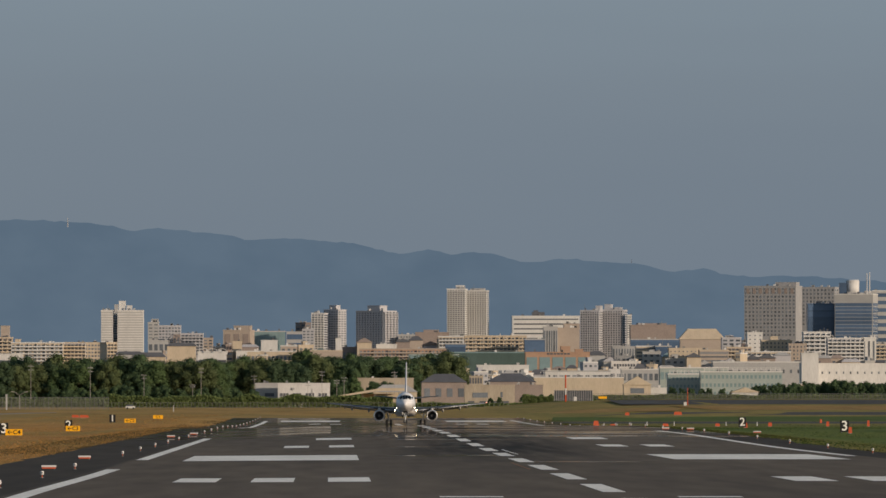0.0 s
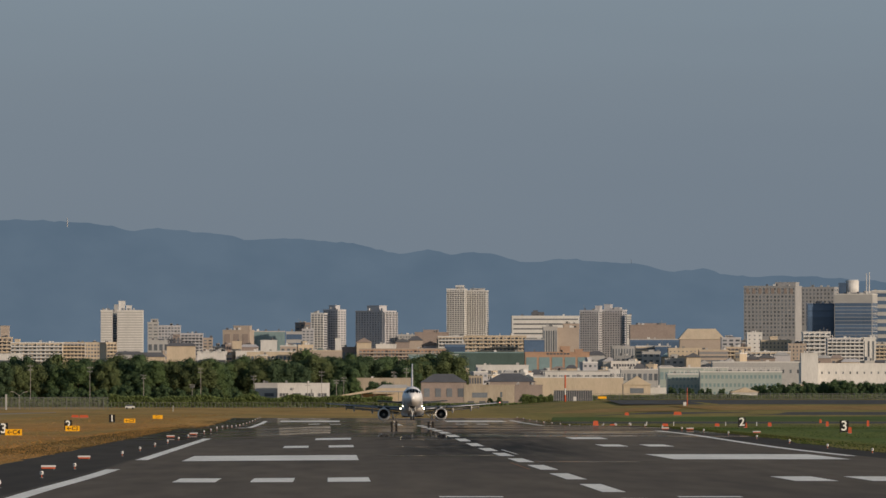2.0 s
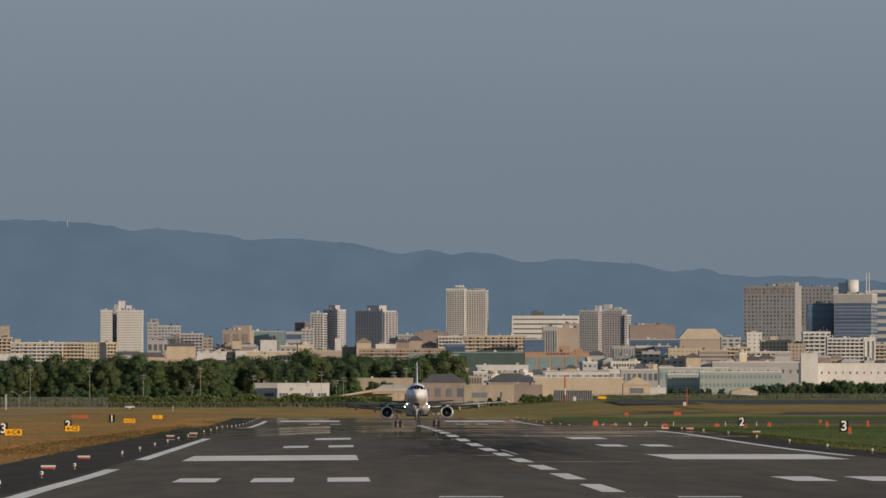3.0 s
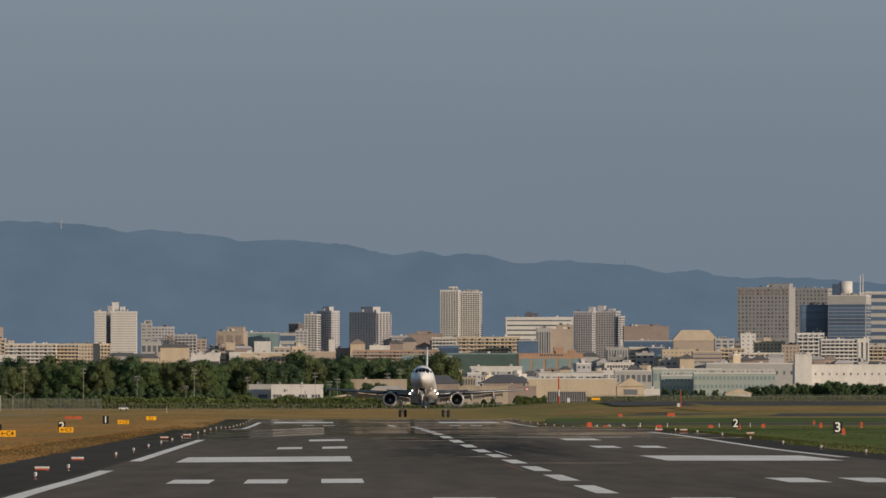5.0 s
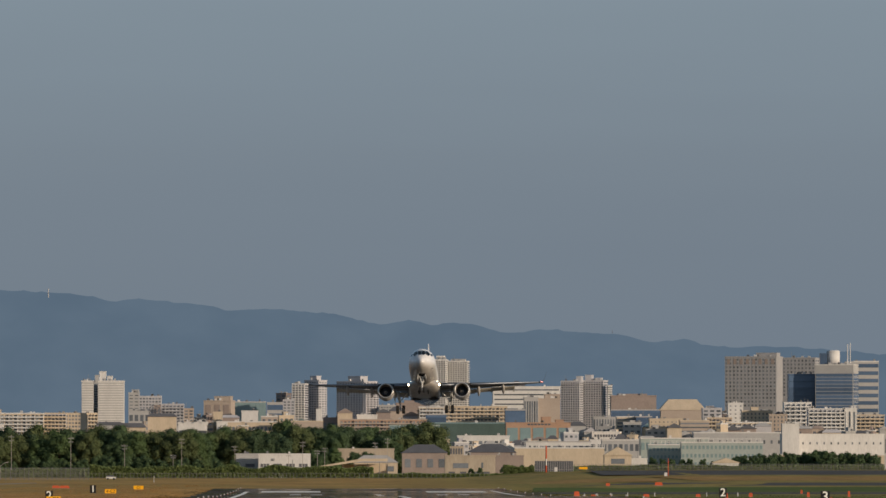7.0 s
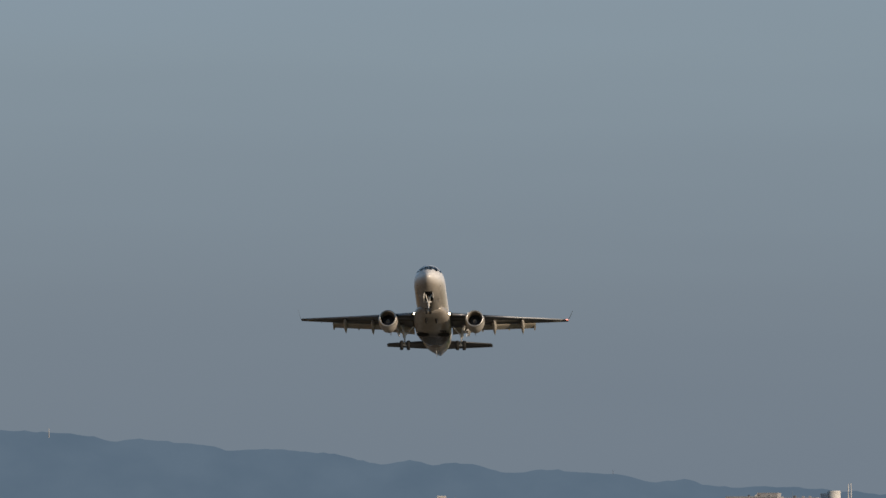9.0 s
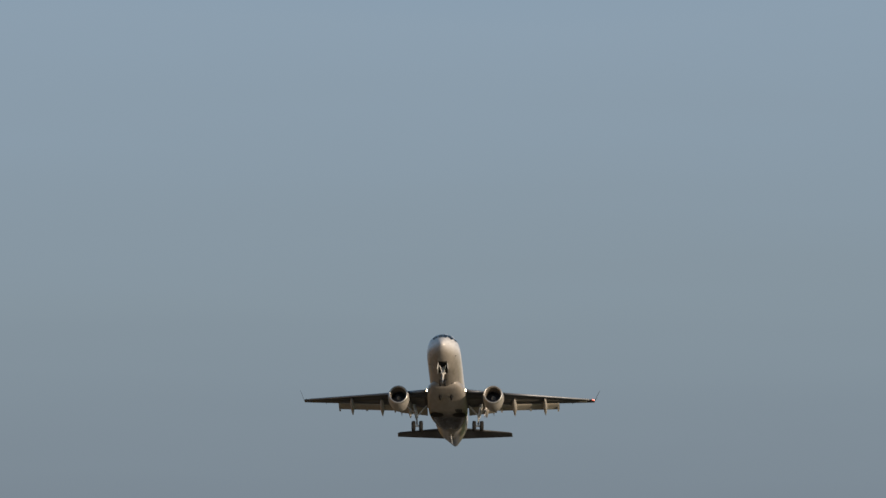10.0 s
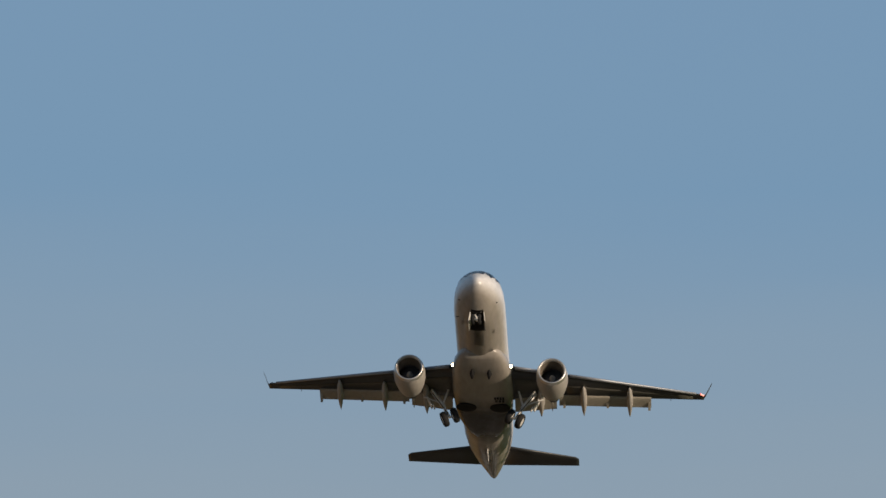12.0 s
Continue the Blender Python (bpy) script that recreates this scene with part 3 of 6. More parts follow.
building(31.94, 41.15, 35.66, 4480, "pale grey low apartment block", M_GREY, 7, 7, "grid", depth=12, fh=1.2, rows=7)
building(40.06, 56.08, 36.31, 4420, "broad brown tiled office block", M_BROWN, 7, 6, "blank", depth=14, boxes_up=((-0.5, 0.4, 0.9),))
building(55.89, 65.93, 57.70, 4490, "tall white apartment tower with stacked balconies", M_WHITE, 26, 7, "balcony", M_GLASS, M_WHITE, depth=14, yaw=-5, side="grid", sbays=3, boxes_up=((-0.1, 0.7, 1.4),), fh=0.95, rows=24)
building(65.53, 76.40, 57.01, 4500, "tall white apartment tower with stacked balconies", M_GREY, 26, 8, "balcony", M_GLASS, M_WHITE, depth=14, yaw=-5, side="grid", sbays=3, boxes_up=((-0.3, 0.7, 0.7),), wide=0.42, fh=0.95, rows=23)
whall = building(87.55, 119.91, 44.77, 4500, "wide white hall with dark horizontal bands", M_WHITE, 7, 1, "band", M_GLASS, depth=20, tall=0.28, fh=2.3, rows=6)
building(109.80, 117.24, 40.16, 4400, "plain tan concrete stair tower", M_TAN, 3, 1, "blank", depth=10)
building(99.66, 106.27, 38.63, 4375, "grey office block with tall narrow windows", M_GREY, 6, 6, "column", depth=12, wide=0.5)
building(105.59, 116.71, 38.14, 4380, "plain tan windowless concrete block", M_TAN, 5, 1, "blank", depth=12)
building(122.85, 134.80, 48.44, 4600, "tall grey apartment tower with dark balcony recesses", M_PINK, 22, 8, "balcony", M_GLASS, M_PINK, depth=15, yaw=-10, side="grid", wide=0.6, boxes_up=((0.5, 0.98, 2.0),), fh=1.15, rows=24)
building(133.98, 146.79, 48.81, 4610, "tall grey apartment tower with dark balcony recesses", M_PINK, 22, 8, "balcony", M_GLASS, M_PINK, depth=15, yaw=-10, side="grid", boxes_up=((-0.9, -0.3, 2.4), (0.2, 0.6, 0.9)), wide=0.6, fh=1.15, rows=24)
building(146.12, 148.34, 46.27, 4606, "narrow white wing of an apartment tower", M_WHITE, 20, 1, "band", depth=8, tall=0.35, fh=1.1, rows=10)
building(140.53, 161.71, 39.47, 4380, "broad plain grey-brown office block", M_BROWN, 6, 8, "blank", depth=16, boxes_up=((-0.7, 0.6, 0.5),))
building(138.92, 161.95, 32.53, 4330, "dark blue glass office block", M_BLUE, 4, 10, "band", M_BLUE, M_GREY, depth=12, tall=0.7)
gov = building(205.51, 234.66, 60.87, 4640, "large grey stone government tower with a grid of square windows", M_STONE, 12, 14, "grid", M_GLASS, M_STONE, depth=15, yaw=-15, side="blank", wide=0.42, tall=0.5, boxes_up=((0.15, 0.95, 1.6),), fh=1.9, rows=13)
building(236.63, 256.47, 60.91, 4690, "large grey stone government tower with a grid of square windows", M_STONE, 12, 9, "grid", M_GLASS, M_STONE, depth=14, yaw=-15, side="grid", sbays=3, wide=0.4, tall=0.5, fh=1.9, rows=10)
building(227.72, 241.46, 50.34, 4460, "dark blue glass wing of an office block", M_BLUE, 14, 6, "band", M_BLUE, M_BLUE, depth=12, tall=0.8)
building(240.11, 261.35, 51.05, 4450, "blue glass office tower with pale bands", M_GREY, 14, 6, "band", M_BLUE, M_GREY, depth=16, yaw=-12, side="band", tall=0.84, fh=1.7, rows=14)
building(240.11, 261.35, 54.81, 4450.2, "pale grey upper storeys of a blue office tower", M_GREY, 2, 6, "blank", M_GLASS, M_WHITE, depth=15.6, yaw=-12, side="blank", foot=50.78)
building(259.29, 271.44, 56.66, 4470, "pale grey office tower with broad blue window bands", M_GREY, 14, 5, "band", M_BLUE, M_WHITE, depth=14, tall=0.5)

part("roof_plant", boxes((-6.6, -0.6, -5, 5, 44.5 - whall.location.z, 46.6 - whall.location.z), (-5.8, -3.6, -3, 3, 46.6 - whall.location.z, 47.4 - whall.location.z)), M_DARK, whall, "dark rooftop plant")
gov_w, gov_h = 26.16, 60.87 - gov.location.z
# tall dark openings under the stone tower's roof
for k in range(8):
    put("window", pane_mesh(1.55, 2.6, M_BROWN), gov, pose(-gov_w / 2 + 1.9 + (gov_w - 3.8) * k / 7, -7.52, gov_h - 2.6))

# the office tower's round tank and aerial
tank = new("roof_tank")
tank.location = (248.98, 4458, 54.54)
tagged(tank, "white cylindrical tank on a tower's roof", "tank")
bm = bmesh.new()
tube(bm, (0, 0, 0), (0, 0, 6.2), 3.2, 3.2, 28)
part("drum", bm, M_WHITE, tank, "", True)
bm = bmesh.new()
tube(bm, (0, 0, 6.2), (0, 0, 6.9), 3.35, 2.8, 28)
part("cap", bm, M_WHITE, tank)
part("plant_room", boxes((-6.4, -2.9, -2.5, 2.5, 0, 5.6)), M_BLUE, tank, "dark blue plant room")


def mast(name, label, x, d, z0, z1, r, material, arms=0):
    root = new(name)
    root.location = (x, d, z0)
    tagged(root, label, name.replace("_", " "))
    bm = bmesh.new()
    tube(bm, (0, 0, 0), (0, 0, z1 - z0), r, r * 0.6, 10)
    part("shaft", bm, material, root)
    for k in range(arms):
        z = (z1 - z0) * (0.95 - 0.09 * k)
        part("crossarm", boxes((-1.1 + 0.15 * k, 1.1 - 0.15 * k, -0.08, 0.08, z - 0.08, z + 0.08)), M_STEEL, root)
        bm = bmesh.new()
        for xx in (-0.95, -0.5, 0.5, 0.95):
            tube(bm, (xx * (1 - 0.13 * k), 0, z), (xx * (1 - 0.13 * k), 0, z + 0.3), 0.07, 0.05, 6)
        part("insulator", bm, M_WHITE, root)
    return root


mast("aerial", "white lattice aerial on an office roof", 255.70, 4456, 54.60, 64.60, 0.28, M_WHITE)
mast("aerial", "white lattice aerial on an office roof", 257.05, 4457, 54.60, 65.10, 0.28, M_WHITE)
part("aerial_base", boxes((3.6, 11.6, -1.5, 1.5, 0, 0.9), (5.4, 9.4, -1.0, 1.0, 0.9, 1.7)), M_GREY, tank)
mast("aerial", "white aerial on the mountain's ridge", -137.11, 4880, 94.44, 99.16, 0.28, M_GREY)
mast("aerial", "white aerial on the mountain's ridge", 157.16, 4880, 75.57, 77.63, 0.12, M_DARK)


def hip_hall(x0, x1, eave, top, d, label, wall, roof, inset, cols, depth=18, foot=None, gable=False):
    """A hall with a sloping roof and a row of windows."""
    base = gz((x0 + x1) / 2, d) if foot is None else foot
    root = new("hall")
    root.location = ((x0 + x1) / 2, d + depth / 2, base)
    tagged(root, label, "building")
    w, h, t = x1 - x0, eave - base, top - base
    part("wall", boxes((-w / 2, w / 2, -depth / 2, depth / 2, -0.3, h)), wall, root)
    bm = bmesh.new()
    if gable:
        prism(bm, [(-w / 2 - 0.4, h - 0.15), (w / 2 + 0.4, h - 0.15), (w / 2 + 0.4, h), (0, t), (-w / 2 - 0.4, h)], -depth / 2 - 0.5, depth / 2 + 0.5)
    else:
        loft(bm, [[(-w / 2 - 0.4, -depth / 2 - 0.4, h), (w / 2 + 0.4, -depth / 2 - 0.4, h), (w / 2 + 0.4, depth / 2 + 0.4, h), (-w / 2 - 0.4, depth / 2 + 0.4, h)],
                  [(-w / 2 + inset, -depth / 2 + inset * 0.8, t), (w / 2 - inset, -depth / 2 + inset * 0.8, t), (w / 2 - inset, depth / 2 - inset * 0.8, t), (-w / 2 + inset, depth / 2 - inset * 0.8, t)]])
    part("roof", bm, roof, root)
    if cols:
        me = pane_mesh(w / cols * 0.5, h * 0.35, M_GLASS)
        for k in range(cols):
            put("window", me, root, pose(-w / 2 + (k + 0.5) * w / cols, -depth / 2, h * 0.58))
    return root


hip_hall(161.69, 182.62, 32.28, 37.24, 4330, "large tan hall with a sloping mansard roof", M_TAN, M_CREAM, 4.0, 14)

# middle rows
APT = "long cream apartment block with rows of balconies"
building(-157.93, -144.58, 32.79, 4250, "stepped tan apartment block with balconies", M_TAN, 8, 6, "balcony", M_GLASS, M_CREAM, depth=12, boxes_up=((0.2, 0.8, 5.0),), fh=1.6, rows=6)
building(-151.71, -136.66, 24.86, 4150, "low white block with a long window", M_WHITE, 3, 4, "band", depth=12, tall=0.25)
building(-144.07, -120.61, 30.30, 4220, APT, M_CREAM, 8, 12, "balcony", M_GLASS, M_WHITE, depth=12, boxes_up=((-0.85, -0.65, 1.2),), fh=1.6, rows=6)
building(-120.89, -110.67, 30.36, 4230, APT, M_PINK, 8, 6, "balcony", M_GLASS, M_CREAM, depth=12, fh=1.6, rows=6)
building(-111.31, -104.15, 30.39, 4235, APT, M_CREAM, 8, 5, "grid", M_GLASS, M_CREAM, depth=12, fh=1.6, rows=6)
building(-103.30, -95.47, 30.06, 4180, "sunlit tan apartment block end", M_CREAM, 8, 3, "balcony", M_GLASS, M_CREAM, depth=12, yaw=15, side="blank", fh=1.6, rows=6)
building(-83.92, -74.05, 31.82, 4300, "grey office block with window bands", M_GREY, 5, 4, "grid", depth=12)
hip_hall(-95.29, -83.50, 24.36, 25.86, 4150, "low house with a dark roof", M_GREY, M_DARK, 1.2, 5)
hip_hall(-87.13, -72.94, 23.22, 25.21, 4120, "low grey hall with a dark roof", M_CREAM, M_DARK, 1.5, 4)
hip_hall(-70.72, -58.49, 27.56, 29.03, 4050, "square beige hall with a dark roof", M_CREAM, M_DARK, 1.0, 0, 14)
building(-68.27, -65.34, 32.77, 4062, "dark rooftop frame on a beige hall", M_BROWN, 4, 2, "grid", depth=5, tall=0.7)
building(-58.22, -45.34, 25.61, 4100, "low white hall with an arched front", M_WHITE, 2, 3, "grid", depth=12, wide=0.8, tall=0.4)
building(-43.90, -39.84, 30.69, 4200, "small white block with a flat roof", M_CREAM, 4, 2, "blank", depth=8)
building(-41.17, -36.49, 25.75, 4080, "low white house block with windows", M_WHITE, 3, 2, "grid", depth=8)
building(-31.07, -23.74, 31.07, 4180, "white plant building shaped like a cube", M_WHITE, 3, 1, "blank", depth=8)
building(-38.77, -13.76, 26.06, 4140, "long low cream workshop with a pale roof edge", M_CREAM, 3, 14, "grid", M_GLASS, M_WHITE, depth=14)
building(-14.94, 5.23, 26.21, 4120, "long low tan workshop with a pale roof edge", M_TAN, 2, 8, "blank", M_GLASS, M_CREAM, depth=14)
building(-35.05, -10.39, 21.24, 4000, "low pale shed among trees", M_CREAM, 1, 3, "blank", depth=12)
hip_hall(11.93, 18.53, 30.18, 32.21, 4200, "tan house with a brown pitched roof", M_CREAM, M_BROWN, 0, 0, 10, gable=True)
building(5.34, 12.46, 28.20, 4210, "small dark brown house block with windows", M_BROWN, 3, 4, "grid", depth=8)
building(20.60, 29.76, 29.47, 4210, "white box building with a flat roof", M_WHITE, 2, 2, "blank", depth=10)
building(12.79, 51.40, 27.12, 4150, "long brown brick apartment block with balconies", M_BRICK, 5, 24, "balcony", M_GLASS, M_TAN, depth=12, fh=1.55, rows=5)
building(34.02, 55.55, 24.13, 4050, "pale green hangar with a glazed front", M_GREEN, 2, 8, "grid", M_GREEN, M_PALEG, depth=14, wide=0.85, tall=0.8)
building(49.86, 62.91, 33.77, 4320, "cream apartment block with balconies", M_CREAM, 6, 8, "balcony", M_GLASS, M_WHITE, depth=12, fh=1.6, rows=5)
building(61.00, 89.32, 33.63, 4260, "cream apartment block with deep balconies", M_CREAM, 6, 16, "balcony", M_GLASS, M_CREAM, depth=12, fh=1.65, rows=5)
building(51.52, 60.65, 29.67, 4200, "dark blue glazed office block", M_BLUE, 3, 5, "band", M_BLUE, M_GREY, depth=10, tall=0.7)
building(87.87, 97.10, 31.96, 4240, "dark blue glazed office block", M_BLUE, 4, 5, "band", M_BLUE, M_GREY, depth=10, tall=0.7)
building(52.74, 86.11, 25.16, 4060, "long hall hung with dark green netting", M_NET, 2, 12, "blank", M_NET, M_GREEN, depth=10)
building(61.97, 83.99, 19.16, 3960, "low white shed with a flat roof", M_WHITE, 2, 10, "grid", depth=12)
clinic = building(83.38, 110.94, 24.86, 4000, "orange brick block with broad window bays", M_BRICK, 2, 5, "grid", M_GREEN, M_BRICK, depth=16, wide=0.82, tall=0.62, boxes_up=((0.1, 0.4, 2.2), (0.55, 0.8, 1.0)))
building(126.03, 137.14, 28.29, 4180, "grey office block with narrow windows", M_GREY, 6, 9, "column", depth=12, wide=0.5, fh=5.5, rows=2)
building(135.66, 144.94, 28.37, 4150, "white block with dark window bands", M_CREAM, 7, 4, "band", M_GLASS, M_WHITE, depth=12, tall=0.4, fh=1.6, rows=6)
board = building(120.72, 132.62, 21.07, 4020, "low white hall with faded lettering bars", M_WHITE, 1, 1, "blank", depth=10)
building(143.84, 150.84, 28.31, 4140, "dark blue glazed office block", M_BLUE, 6, 5, "band", M_BLUE, M_GREY, depth=10)
building(147.67, 161.97, 26.99, 4080, "pale cream block of plain walls", M_CREAM, 5, 8, "grid", M_GLASS, M_CREAM, depth=12, wide=0.3, tall=0.3, fh=1.8, rows=4)
building(160.19, 172.95, 26.14, 4060, "tan block with horizontal bands", M_TAN, 4, 6, "band", M_GLASS, M_CREAM, depth=12, tall=0.35, fh=1.7, rows=4)
building(177.54, 186.25, 32.73, 4240, "tan block with a dark window box", M_PINK, 6, 3, "grid", depth=12, boxes_up=((-0.6, 0.2, 0.6),), fh=1.7, rows=4)
building(174.51, 185.46, 27.70, 4120, "tan apartment block with stepped balconies", M_TAN, 6, 6, "balcony", M_GLASS, M_CREAM, depth=12, fh=1.6, rows=5)
building(189.52, 196.45, 35.10, 4250, "white square block with few windows", M_WHITE, 7, 3, "grid", depth=12, wide=0.3, tall=0.3, fh=1.8, rows=5)
building(193.63, 207.34, 31.19, 4200, "cream low-rise housing block with windows", M_CREAM, 6, 8, "grid", depth=12, wide=0.4, boxes_up=((-0.4, 0.1, 1.4),), fh=1.7, rows=4)
building(182.08, 201.90, 25.61, 4100, "cluster of cream houses with balconies", M_CREAM, 4, 9, "balcony", M_GLASS, M_WHITE, depth=10, fh=1.7, rows=3)
building(202.87, 210.88, 29.31, 4140, "tan block with small windows", M_TAN, 6, 5, "grid", depth=10, wide=0.35, fh=1.7, rows=5)
building(211.40, 223.78, 34.86, 4180, "white apartment block with dark balconies", M_WHITE, 9, 5, "balcony", M_GLASS, M_WHITE, depth=12, fh=1.75, rows=7)
building(220.13, 236.39, 31.82, 4140, "grey apartment block with dark balcony recesses", M_PINK, 8, 8, "balcony", M_GLASS, M_WHITE, depth=12, fh=1.6, rows=7)
building(235.39, 241.65, 32.07, 4140, "white end tower of an apartment block", M_WHITE, 8, 3, "column", depth=10, wide=0.35)
building(243.22, 256.36, 29.30, 4180, "grey apartment block with balconies", M_GREY, 7, 6, "balcony", M_GLASS, M_CREAM, depth=12, fh=1.6, rows=5)

# unreadable lettering on two of them, as plain bars
for host, y, z, w, h, n, x0, mt in ((board, -5.06, 21.07 - board.location.z - 2.4, 0.9, 1.1, 8, -4.9, M_DARK), (board, -5.06, 21.07 - board.location.z - 4.0, 0.7, 0.7, 9, -4.9, M_BROWN), (clinic, -8.06, 24.86 - clinic.location.z - 1.2, 1.1, 0.8, 7, -4.6, M_DARK)):
    for k in range(n):
        x = x0 + k * w * 1.32
        part("lettering_bar", boxes((x, x + w, y, y + 0.08, z, z + h)), mt, host)

# a row of pale arches over the low white hall
for k in range(3):
    arch = new("roof_arch")
    arch.location = (-55.6 + 4.0 * k, 4098, 25.5)
    tagged(arch, "pale arched canopy frame on a low white hall", "canopy frame")
    bm = bmesh.new()
    pts = [(1.9 * math.cos(math.pi * q / 8), 1.3 * math.sin(math.pi * q / 8)) for q in range(9)]
    for p, q in zip(pts, pts[1:]):
        tube(bm, (p[0], 0, p[1]), (q[0], 0, q[1]), 0.14, 0.14, 6)
    part("hoop", bm, M_WHITE, arch)

# a dark lattice standing on the beige hall's roof
lattice = new("rooftop_frame")
lattice.location = (-67.6, 4056, 28.9)
tagged(lattice, "dark steel lattice frame on a beige hall's roof", "roof frame")
for k in range(5):
    bm = bmesh.new()
    tube(bm, (-2.6 + 1.5 * k, 0, -0.1), (-2.6 + 1.5 * k, 0, (2.6, 3.8, 3.6, 2.8, 1.8)[k]), 0.16, 0.14, 6)
    part("post", bm, M_DARK, lattice)
for k, (a, b) in enumerate((((-2.6, 2.4), (-1.1, 3.7)), ((-1.1, 3.7), (1.9, 2.6)), ((-2.6, 1.2), (3.4, 1.2)), ((-2.6, 0.2), (-1.1, 2.4)), ((-1.1, 2.4), (0.4, 0.4)), ((0.4, 0.4), (1.9, 2.4)), ((1.9, 2.4), (3.4, 0.3)))):
    bm = bmesh.new()
    tube(bm, (a[0], 0, a[1]), (b[0], 0, b[1]), 0.13, 0.13, 6)
    part("brace", bm, M_DARK, lattice)

# small houses and workshops between the blocks
hrnd = random.Random(23)
WALLS = (M_WHITE, M_CREAM, M_TAN, M_PINK, M_GREY, M_CREAM, M_BROWN)
ROOFS = (M_DARK, M_GREY, M_BROWN, M_PINK, M_DARK, M_GREEN)


def roof_rail(x0, x1, d, z, n, label):
    """A thin railing with posts along a roof's edge."""
    root = new("roof_railing")
    root.location = (x0, d, z)
    tagged(root, label, "railing")
    w = x1 - x0
    for k in range(n + 1):
        part("post", boxes((w * k / n - 0.1, w * k / n + 0.1, -0.1, 0.1, -0.1, 1.3)), M_WHITE, root)
    for zz in (0.6, 1.2):
        part("rail", boxes((0, w, -0.06, 0.06, zz, zz + 0.14)), M_WHITE, root)


roof_rail(135.0, 147.0, 3721, 14.91, 8, "white railing on a pale green terminal's roof")
roof_rail(148.0, 178.0, 3701, 15.75, 16, "white railing on a pale green terminal's roof")
roof_rail(88.5, 118.0, 3761, 13.66, 14, "white railing along a warehouse roof")


def houses(x0, x1, d, low, high, step):
    """A street of small houses and workshops with mixed roofs and heights."""
    x = x0
    while x < x1:
        w = step * hrnd.uniform(0.6, 1.4)
        top, dd = hrnd.uniform(low, high), d + hrnd.uniform(-25, 25)
        wall, roof = hrnd.choice(WALLS), hrnd.choice(ROOFS)
        if hrnd.random() < 0.45:
            building(x, x + w, top, dd, "small flat-roofed town house with windows", wall, max(2, int(top / 3)), max(2, int(w / 2.2)), hrnd.choice(("grid", "balcony", "grid", "band")), M_GLASS, hrnd.choice((wall, M_WHITE)), depth=8, roof=roof, wide=0.5, tall=0.4,
                     yaw=hrnd.choice((0, -12, -25, 10)), side="blank", boxes_up=((-0.3, 0.3, hrnd.uniform(0.5, 1.6)),))
        else:
            hip_hall(x, x + w, top - hrnd.uniform(1.2, 2.2), top, dd, "small town house with a pitched roof", wall, roof, hrnd.uniform(1, 2.2), max(2, int(w / 3)), 8, gable=hrnd.random() < 0.4)
        x += w * hrnd.uniform(0.85, 1.1)


houses(-95.98, -71.98, 4180, 22.98, 26.52, 6.0)
houses(-53.67, 14.12, 4250, 26.37, 30.48, 6.0)
houses(-45.38, -6.13, 4060, 20.99, 24.43, 6.5)
houses(53.02, 88.37, 3900, 14.23, 18.00, 6.0)
houses(86.89, 144.03, 3940, 16.23, 20.51, 6.0)
houses(113.27, 153.10, 4120, 21.23, 26.71, 6.0)
houses(143.81, 204.23, 4000, 20.27, 25.10, 6.0)
houses(179.73, 221.11, 4280, 29.63, 33.25, 6.0)
houses(204.58, 242.86, 3960, 20.59, 23.46, 6.0)
houses(30.09, 56.25, 4330, 31.49, 34.10, 6.0)

# the airfield's edge
shed = building(-20.34, -0.22, 10.92, 3620, "low white two-storey building with a row of dark windows", M_WHITE, 1, 1, "blank", depth=14)
me = pane_mesh(3.4, 1.25, M_DARK)
for k in range(4):
    put("window", me, shed, pose(-7.6 + 4.95 * k, -7, 4.7))
put("door", pane_mesh(2.6, 1.1, M_DARK), shed, pose(-3.0, -7, 2.6))
# same white building: the shade on its end is put into grey walls
shed2 = building(-29.25, -20.23, 10.96, 3640, "grey shaded end of a low white building", M_GREY, 1, 1, "blank", depth=14)
put("window", pane_mesh(3.6, 1.25, M_DARK), shed2, pose(1.0, -7, 4.7))
for k in range(4):
    for q in (-1.72, -0.57, 0.57, 1.72):
        part("mullion", boxes((-7.6 + 4.95 * k + q - 0.07, -7.6 + 4.95 * k + q + 0.07, -7.14, -7.02, 4.05, 5.35)), M_WHITE, shed)
bm = bmesh.new()
tube(bm, (3.2, -7.15, 0.5), (3.2, -7.15, 7.0), 0.10, 0.10, 6)
part("downpipe", bm, M_GREY, shed)
part("wall_unit", boxes((-4.6, -3.7, -7.5, -7.02, 6.6, 7.4)), M_GREY, shed)
building(10.56, 33.04, 13.12, 3720, "long low cream shed before trees", M_BEIGE, 1, 1, "blank", depth=10)
hip_hall(16.31, 33.28, 7.41, 10.24, 3600, "low cream hangar with a sloping grey roof", M_CREAM, M_GREY, 4.0, 3, 22)
hip_hall(13.93, 30.30, 8.78, 10.11, 3660, "low shed with a blue roof", M_CREAM, M_BLUE, 5.0, 0, 14)
canopy = new("canopy")
canopy.location = (1.08, 3570, gz(0, 3570))
tagged(canopy, "long cream lean-to canopy roof on thin posts", "canopy")
cz = gz(0, 3570)
bm = bmesh.new()
prism(bm, [(0, 5.23 - cz), (0, 5.66 - cz), (18.34, 8.90 - cz), (28.04, 8.90 - cz), (28.04, 7.82 - cz), (18.34, 7.82 - cz)], 0, 14)
part("roof", bm, M_CREAM, canopy)
